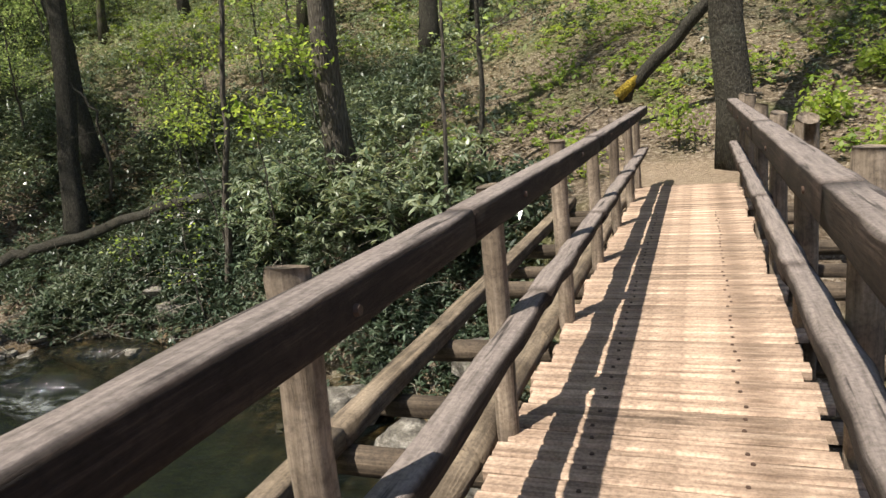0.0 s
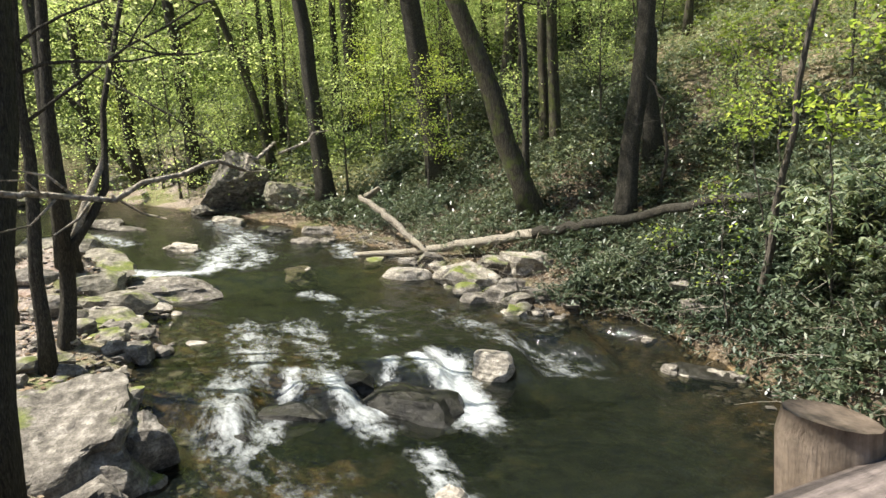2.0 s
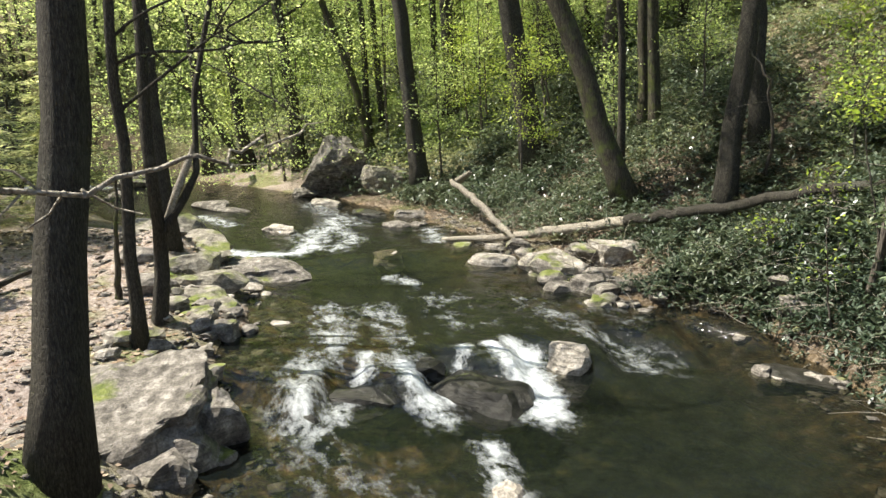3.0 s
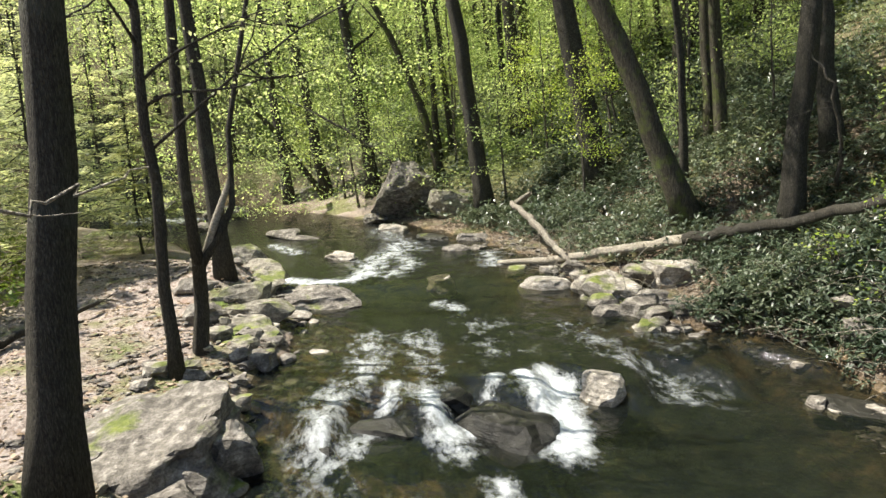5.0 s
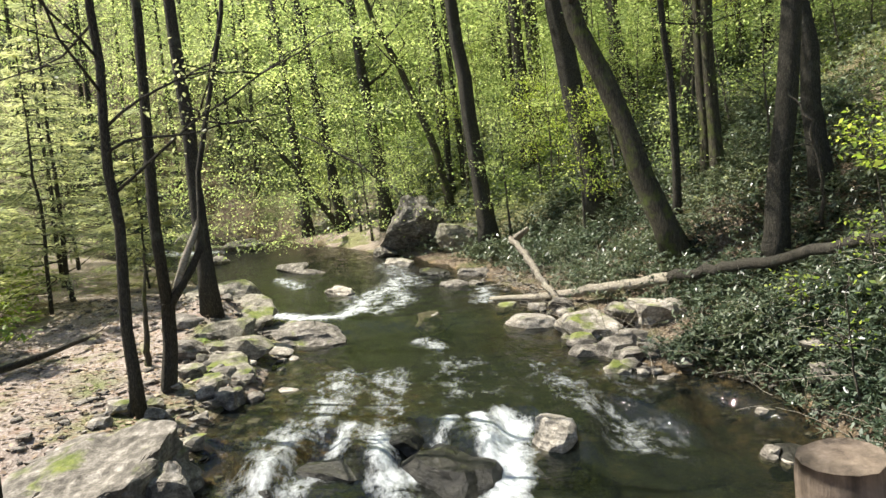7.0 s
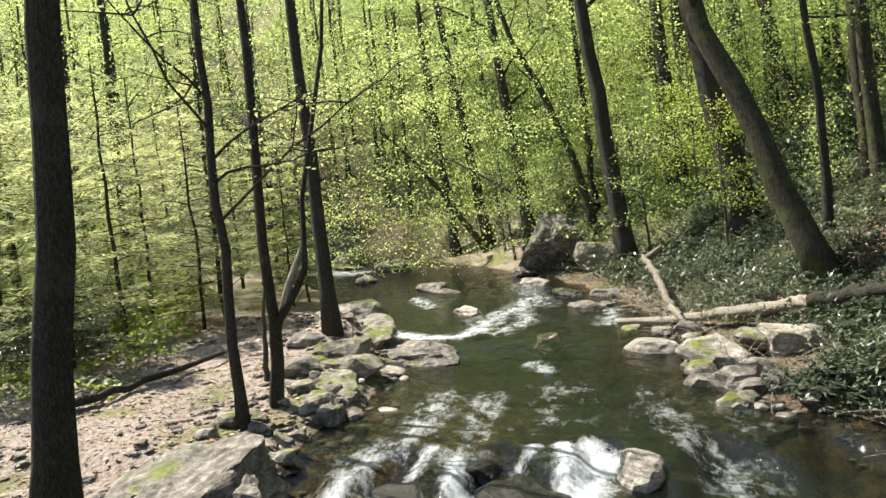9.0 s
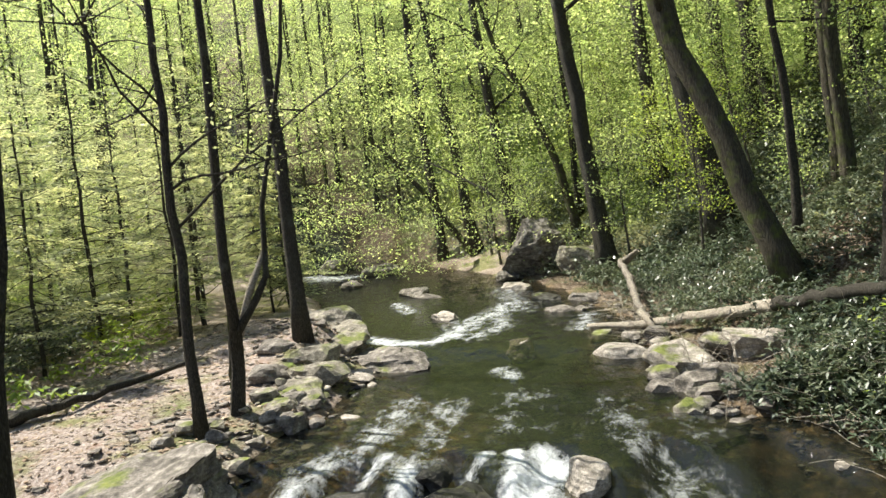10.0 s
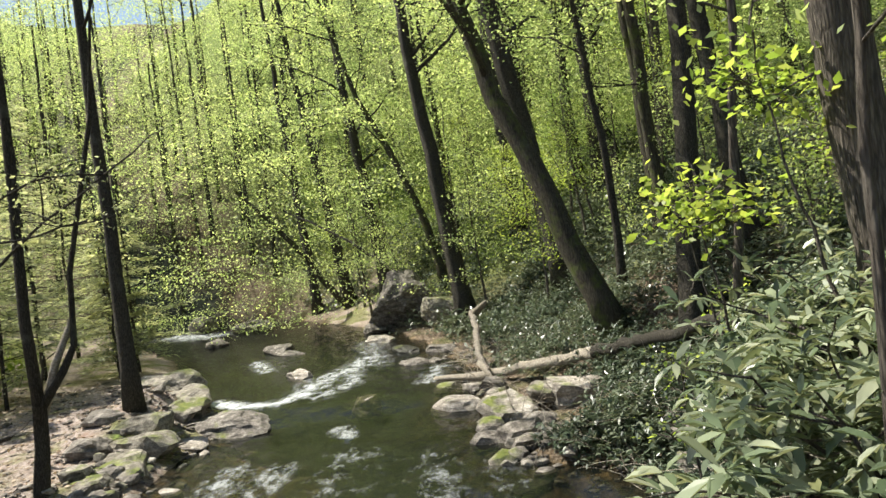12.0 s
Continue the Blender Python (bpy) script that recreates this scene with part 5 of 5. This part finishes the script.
# bare brushwood among the shrubs
x, y = right_slope(650, -0.1, 3.2, -24, -2.5, 1.3)
items = []
for i in range(len(x)):
    s0 = np.array([x[i], y[i], float(ground(x[i], y[i])) + 0.05])
    s = limb_points(s0, (vr.normal(), vr.normal() - 0.4, 0.35 + 0.5 * vr.random()), 0.5 + 0.8 * vr.random(), vr, 0.12, 4)
    items.append(tube_arrays(s, np.linspace(0.009, 0.003, len(s)), 4, 0.05, i, False))
brush = from_arrays("brushwood", *join_arrays(items), M_DEADWOOD)
tagged(brush, "thin bare twigs tangled in the bank's undergrowth", "brushwood", kind="stuff")

# dry leaves on the ground
x1, y1 = right_slope(16000, 0.0, 14, -30, 12, 1.0)
x3, y3 = right_slope(16000, 2.0, 24, -14, 8, 1.0)
x2 = vr.uniform(-24, -6.5, 9000)
y2 = shore_left(x2) - 0.3 - 9 * vr.random(len(x2))
x, y = np.concatenate([x1, x2, x3]), np.concatenate([y1, y2, y3])
P = np.stack([x, y, ground(x, y) + 0.015], 1)
litter_ob = from_arrays("leaf_litter", *leaf_arrays(P, 0.10, 0.065, vr, 0.75), M_LITTER, None, "", False)
tagged(litter_ob, "scattered dry brown leaves on the forest floor", "leaf litter", kind="stuff")


# ---------------------------------------------------------------- shrubs near the walk
def shrub(place, radius, height, stems, whorls, leaf_len, leaf_w, material, label, seed, name="rhododendron"):
    """A many-stemmed shrub: bent stems, and rosettes of leaves at their ends."""
    r = np.random.default_rng(seed)
    b = np.asarray(place, float)
    ob = empty(name, b, label, name)
    items, pts_ = [], []
    for i in range(stems):
        a = r.random() * 6.28
        s = limb_points((0.08 * math.cos(a), 0.08 * math.sin(a), -0.1), (math.cos(a) * radius / height, math.sin(a) * radius / height, 1.0), height * (0.7 + 0.5 * r.random()) * 1.15, r, 0.03, 6)
        items.append(tube_arrays(s, np.linspace(0.022, 0.007, len(s)), 6, 0.05, i))
        for _ in range(4):
            q = s[r.integers(2, len(s))]
            t_ = limb_points(q, (r.normal(), r.normal(), 0.35), 0.35 * height * (0.5 + r.random()), r, 0.0, 3)
            items.append(tube_arrays(t_, np.linspace(0.008, 0.004, len(t_)), 5, 0.05, i))
            pts_ += [t_[-1], t_[-2]]
        pts_ += [s[-1], s[-2]]
    pts_ = np.array(pts_)
    c = pts_[r.integers(0, len(pts_), whorls)] + 0.10 * r.normal(size=(whorls, 3))
    tagged(from_arrays("stemwork", *join_arrays(items), M_BARK_PALE, ob), kind="stuff")
    from_arrays("leafage", *whorl_arrays(c, 7, leaf_len, leaf_w, r, 0.0), material, ob, "", False)["kind"] = "stuff"
    return ob


RH = "rhododendron shrub with long drooping glossy leaves on the bank"
for i, (px_, py_, rad, hei) in enumerate([(-3.0, 9.0, 0.5, 1.0), (-3.7, 9.3, 0.6, 1.1), (-2.6, 9.3, 0.5, 1.0), (-4.6, 9.7, 0.6, 1.1), (-5.7, 10.2, 0.6, 1.0), (-6.5, 10.1, 0.55, 1.0), (-7.4, 10.6, 0.55, 0.9),
                                          (-5.3, 10.4, 0.9, 1.3), (-6.3, 10.6, 0.8, 1.2), (-3.4, 9.6, 0.7, 1.1)]):
    tagged(shrub((px_, py_, float(ground(px_, py_))), rad, hei, 9, 150, 0.19, 0.052, M_RHODO, RH, 60 + i), group="rhododendrons on the bank")
# reaching over the railing's end
tagged(shrub((-2.8, 8.75, float(ground(-2.8, 8.75))), 0.55, 1.2, 7, 70, 0.19, 0.052, M_RHODO, RH, 80), group="rhododendrons on the bank")

YOUNG = "young maple with bright yellow-green leaves above the undergrowth"


def young_tree(base, top, seed, leaves=420, size=0.13, spread=0.28, label=YOUNG, dia=0.05, leaf=M_LEAF_YELLOW, limbs=8, crown_from=0.45):
    b = np.asarray(base, float)
    b[2] = float(ground(b[0], b[1]))
    h = top[2] - b[2]
    return tree(b, (top[0], top[1], top[2]), dia, h * 1.08, 300 + seed, M_BARK_PALE, leaf, crown_from, leaves, spread, size, limbs, label=label, name="sapling")


young_tree((-6.5, 9.9, 0), (-6.4, 9.35, 1.62), 1, 190, 0.125, 0.34, limbs=9, crown_from=0.84)
young_tree((-5.3, 10.2, 0), (-5.65, 9.75, 2.6), 2, 190, 0.12, 0.34, limbs=8, crown_from=0.84)
young_tree((-8.0, 10.5, 0), (-8.25, 9.95, 1.6), 3, 170, 0.10, 0.20, limbs=6, crown_from=0.82)
young_tree((-9.8, 11.4, 0), (-9.9, 11.2, 0.4), 5, 70, 0.10)
young_tree((-8.4, 9.9, 0), (-8.6, 9.8, -0.4), 6, 50, 0.10)
young_tree((-10.4, 10.6, 0), (-10.6, 10.4, -0.5), 7, 50, 0.10)
young_tree((-1.2, 10.0, 0), (-1.2, 10.1, 0.9), 8, 200, 0.11)
young_tree((2.4, 11.5, 0), (2.4, 11.5, 1.3), 9, 300, 0.12)
young_tree((3.0, 9.5, 0), (3.0, 9.5, 1.1), 10, 300, 0.12)
young_tree((3.4, 13.0, 0), (3.4, 13.0, 2.0), 11, 300, 0.12)
young_tree((0.2, 11.6, 0), (0.2, 11.6, 1.3), 12, 200, 0.11)
young_tree((-12.5, 14.6, 0), (-12.4, 14.4, 3.8), 13, 300, 0.11)
young_tree((-10.6, 13.8, 0), (-10.6, 13.7, 3.3), 14, 260, 0.11)
sap = np.random.default_rng(77)
for i in range(70):
    sx = sap.uniform(-58, -22)
    side = sap.random() < 0.6
    sy = float(shore_right(sx) + 1.5 + 16 * sap.random()) if side else float(shore_left(sx) - 9 - 18 * sap.random())
    h = sap.uniform(3.0, 9.0)
    sz = float(ground(sx, sy))
    young_tree((sx, sy, sz), (sx + sap.normal() * 0.4, sy + sap.normal() * 0.4 - 0.3, sz + h), 20 + i, 1250, 0.088, 0.42, "slender understory sapling with fresh green leaves", 0.05 + 0.012 * h, M_LEAF if i % 3 else M_LEAF_YELLOW, 10, 0.3)


for i in range(13):
    sx = sap.uniform(-26, -9)
    sy = float(shore_right(sx) + 5 + 14 * sap.random())
    h = sap.uniform(2.0, 6.0)
    sz = float(ground(sx, sy))
    young_tree((sx, sy, sz), (sx + sap.normal() * 0.3, sy - 0.4, sz + h), 120 + i, 700, 0.088, 0.4, "slender understory sapling with fresh green leaves", 0.04 + 0.012 * h, M_LEAF, 9, 0.3)


# hemlocks with level branches
def hemlock(base, height, dia, seed, reach=2.2, low=0.08, sprays=46):
    r = np.random.default_rng(seed)
    b = np.array([base[0], base[1], float(ground(base[0], base[1]))])
    ob = empty("hemlock", b, "hemlock with level feathery grey-green branches behind the bar", "hemlock")
    z = np.linspace(-0.2, height, 10)
    P = np.stack([0.04 * r.normal(size=10), 0.04 * r.normal(size=10), z], 1)
    from_arrays("trunk", *tube_arrays(P, np.linspace(dia / 2, 0.02, 10), 9, 0.06, seed), M_BARK, ob)
    items, cs, dirs = [], [], []
    for i in range(sprays):
        f = low + (0.97 - low) * (i + r.random()) / sprays
        a = i * 2.4 + r.normal() * 0.3
        L = reach * (1.05 - f) * (0.6 + 0.6 * r.random()) + 0.25
        s = limb_points((0, 0, f * height), (math.cos(a), math.sin(a), 0.12), L, r, 0.035, 6)
        from_arrays("limb", *tube_arrays(s, np.linspace(0.02, 0.004, len(s)), 5, 0.05, i), M_BARK, ob)
        if r.random() < 0.85:
            m_ = int(110 * L / reach * 1.5) + 24
            k_ = 1 + (len(s) - 1.001) * (0.2 + 0.8 * r.random(m_)) - 1
            j = k_.astype(int)
            c = s[j] + (s[np.minimum(j + 1, len(s) - 1)] - s[j]) * (k_ - j)[:, None]
            side = np.stack([-np.sin(a) * np.ones(m_), np.cos(a) * np.ones(m_), np.zeros(m_)], 1) * r.normal(size=(m_, 1)) * 0.22 * L ** 0.5
            cs.append(c + side + 0.03 * r.normal(size=(m_, 3)))
            dirs.append(np.tile([math.cos(a), math.sin(a), -0.15], (m_, 1)) + side * 2)
    from_arrays("needle_foliage", *leaf_arrays(np.vstack(cs), 0.19, 0.05, r, 0.8, np.vstack(dirs)), M_HEMLOCK, ob, "", False)["kind"] = "stuff"
    return ob


for i, (hx, hy, hh, hd, hr) in enumerate([(-20.5, -8.2, 9.0, 0.16, 2.3), (-23.5, -6.2, 10.0, 0.18, 2.4), (-24.5, -9.4, 9.0, 0.16, 2.6), (-27.5, -8.0, 11.0, 0.2, 2.6), (-29.5, -11.0, 9.0, 0.17, 2.6), (-19.6, -11.6, 8.0, 0.14, 2.2),
                                          (-31.0, -6.8, 8.0, 0.15, 2.3), (-25.8, -4.4, 6.0, 0.10, 1.6), (-34.5, -10.0, 11.0, 0.2, 2.8), (-23.0, -13.5, 10.0, 0.18, 2.8), (-28.0, -15.0, 11.0, 0.2, 3.0), (-18.0, -14.4, 9.0, 0.15, 1.9), (-17.0, -7.6, 7.0, 0.12, 2.4), (-21.5, -6.0, 7.5, 0.13, 2.4), (-14.6, -9.0, 7.0, 0.12, 2.6), (-27.0, -4.2, 7.0, 0.12, 2.2)]):
    hemlock((hx, hy), hh, hd, 500 + i, hr)


# ---------------------------------------------------------------- the woods beyond
protos = []
for i in range(6):
    px_, py_ = -50 - 2.5 * i, 12 + 3 * i
    h = 19 + 1.2 * i
    z0 = float(ground(px_, py_))
    protos.append(tree((px_, py_, z0), (px_ + 0.2, py_ - 0.35 + 0.1 * i, z0 + 9), 0.34 + 0.07 * (i % 4), h, 700 + i, M_BARK if i % 2 else M_BARK_MOSS, M_LEAF, 0.25, 1300, 0.8, 0.17, 9,
                       label="forest tree with a light green spring crown on the far slope"))
fr_ = np.random.default_rng(91)
placed = []
while len(placed) < 190:
    out_far = len(placed) >= 150
    x_ = fr_.uniform(-92, -52) if out_far else fr_.uniform(-70, 8)
    y_ = fr_.uniform(-62, 10) if out_far else fr_.uniform(-36, 38)
    gap = float(min(abs(y_ - shore_left(x_)), abs(y_ - shore_right(x_))))
    if shore_left(x_) - 9 < y_ < shore_right(x_) + 9 or gap < 6:
        if x_ > -52:
            continue
    if x_ > -30 and y_ > 0 and y_ < shore_right(x_) + 13:
        continue
    if x_ > -9 and abs(y_) < 14 or math.hypot(x_, y_) < 13:
        continue
    if -30 < x_ < -6 and -21 < y_ < -4:
        continue
    if y_ < -12 and x_ > -9:
        continue
    if any((x_ - a) ** 2 + (y_ - b) ** 2 < 6.5 for a, b in placed):
        continue
    placed.append((x_, y_))
    copy_thing(protos[fr_.integers(6)], pose(x_, y_, float(ground(x_, y_)), 0, 0, fr_.uniform(0, 360)))

# level sprays of hemlock behind the bar
hr_ = np.random.default_rng(58)
cx, cy = hr_.uniform(-40, -17, 1300), hr_.uniform(-26, -9.5, 1300)
C = np.stack([cx, cy, ground(cx, cy) + 0.7 + 8.0 * hr_.random(1300)], 1)
pts = C[hr_.integers(0, 1300, 105000)] + hr_.normal(size=(105000, 3)) * np.array([0.7, 0.7, 0.06])
sprays_ob = from_arrays("hemlock_foliage", *leaf_arrays(pts, 0.16, 0.045, hr_, 0.85), M_HEMLOCK, None, "", False)
tagged(sprays_ob, "level feathery hemlock sprays in the woods behind the bar", "foliage", kind="stuff")

# leaves of the far woods, in level layers
lr = np.random.default_rng(55)
cx, cy = lr.uniform(-75, -30, 2600), lr.uniform(-34, 34, 2600)
cz = ground(cx, cy) + 1.2 + (13 + 9 * (cx < -46)) * lr.random(2600) ** 1.1
C = np.stack([cx, cy, cz], 1)
C = C[~((cy < -7) & (cx > -44))]
idx = lr.integers(0, len(C), 240000)
pts = C[idx] + lr.normal(size=(240000, 3)) * np.array([1.1, 1.1, 0.22])
cx, cy = lr.uniform(-62, -24, 1500), lr.uniform(9, 36, 1500)
C = np.stack([cx, cy, ground(cx, cy) + 0.8 + 9 * lr.random(1500)], 1)
C = C[cy > shore_right(cx) + 4]
pts = np.vstack([pts, C[lr.integers(0, len(C), 110000)] + lr.normal(size=(110000, 3)) * np.array([1.0, 1.0, 0.22])])
cx, cy = lr.uniform(-95, -55, 700), lr.uniform(-65, -8, 700)
C = np.stack([cx, cy, ground(cx, cy) + 2 + 18 * lr.random(700)], 1)
pts = np.vstack([pts, C[lr.integers(0, 700, 40000)] + lr.normal(size=(40000, 3)) * np.array([1.3, 1.3, 0.5])])
woods = from_arrays("far_foliage", *leaf_arrays(pts, 0.115, 0.08, lr, 0.6), M_LEAF, None, "", False)
tagged(woods, "layers of light green spring foliage in the far woods", "foliage", kind="stuff")
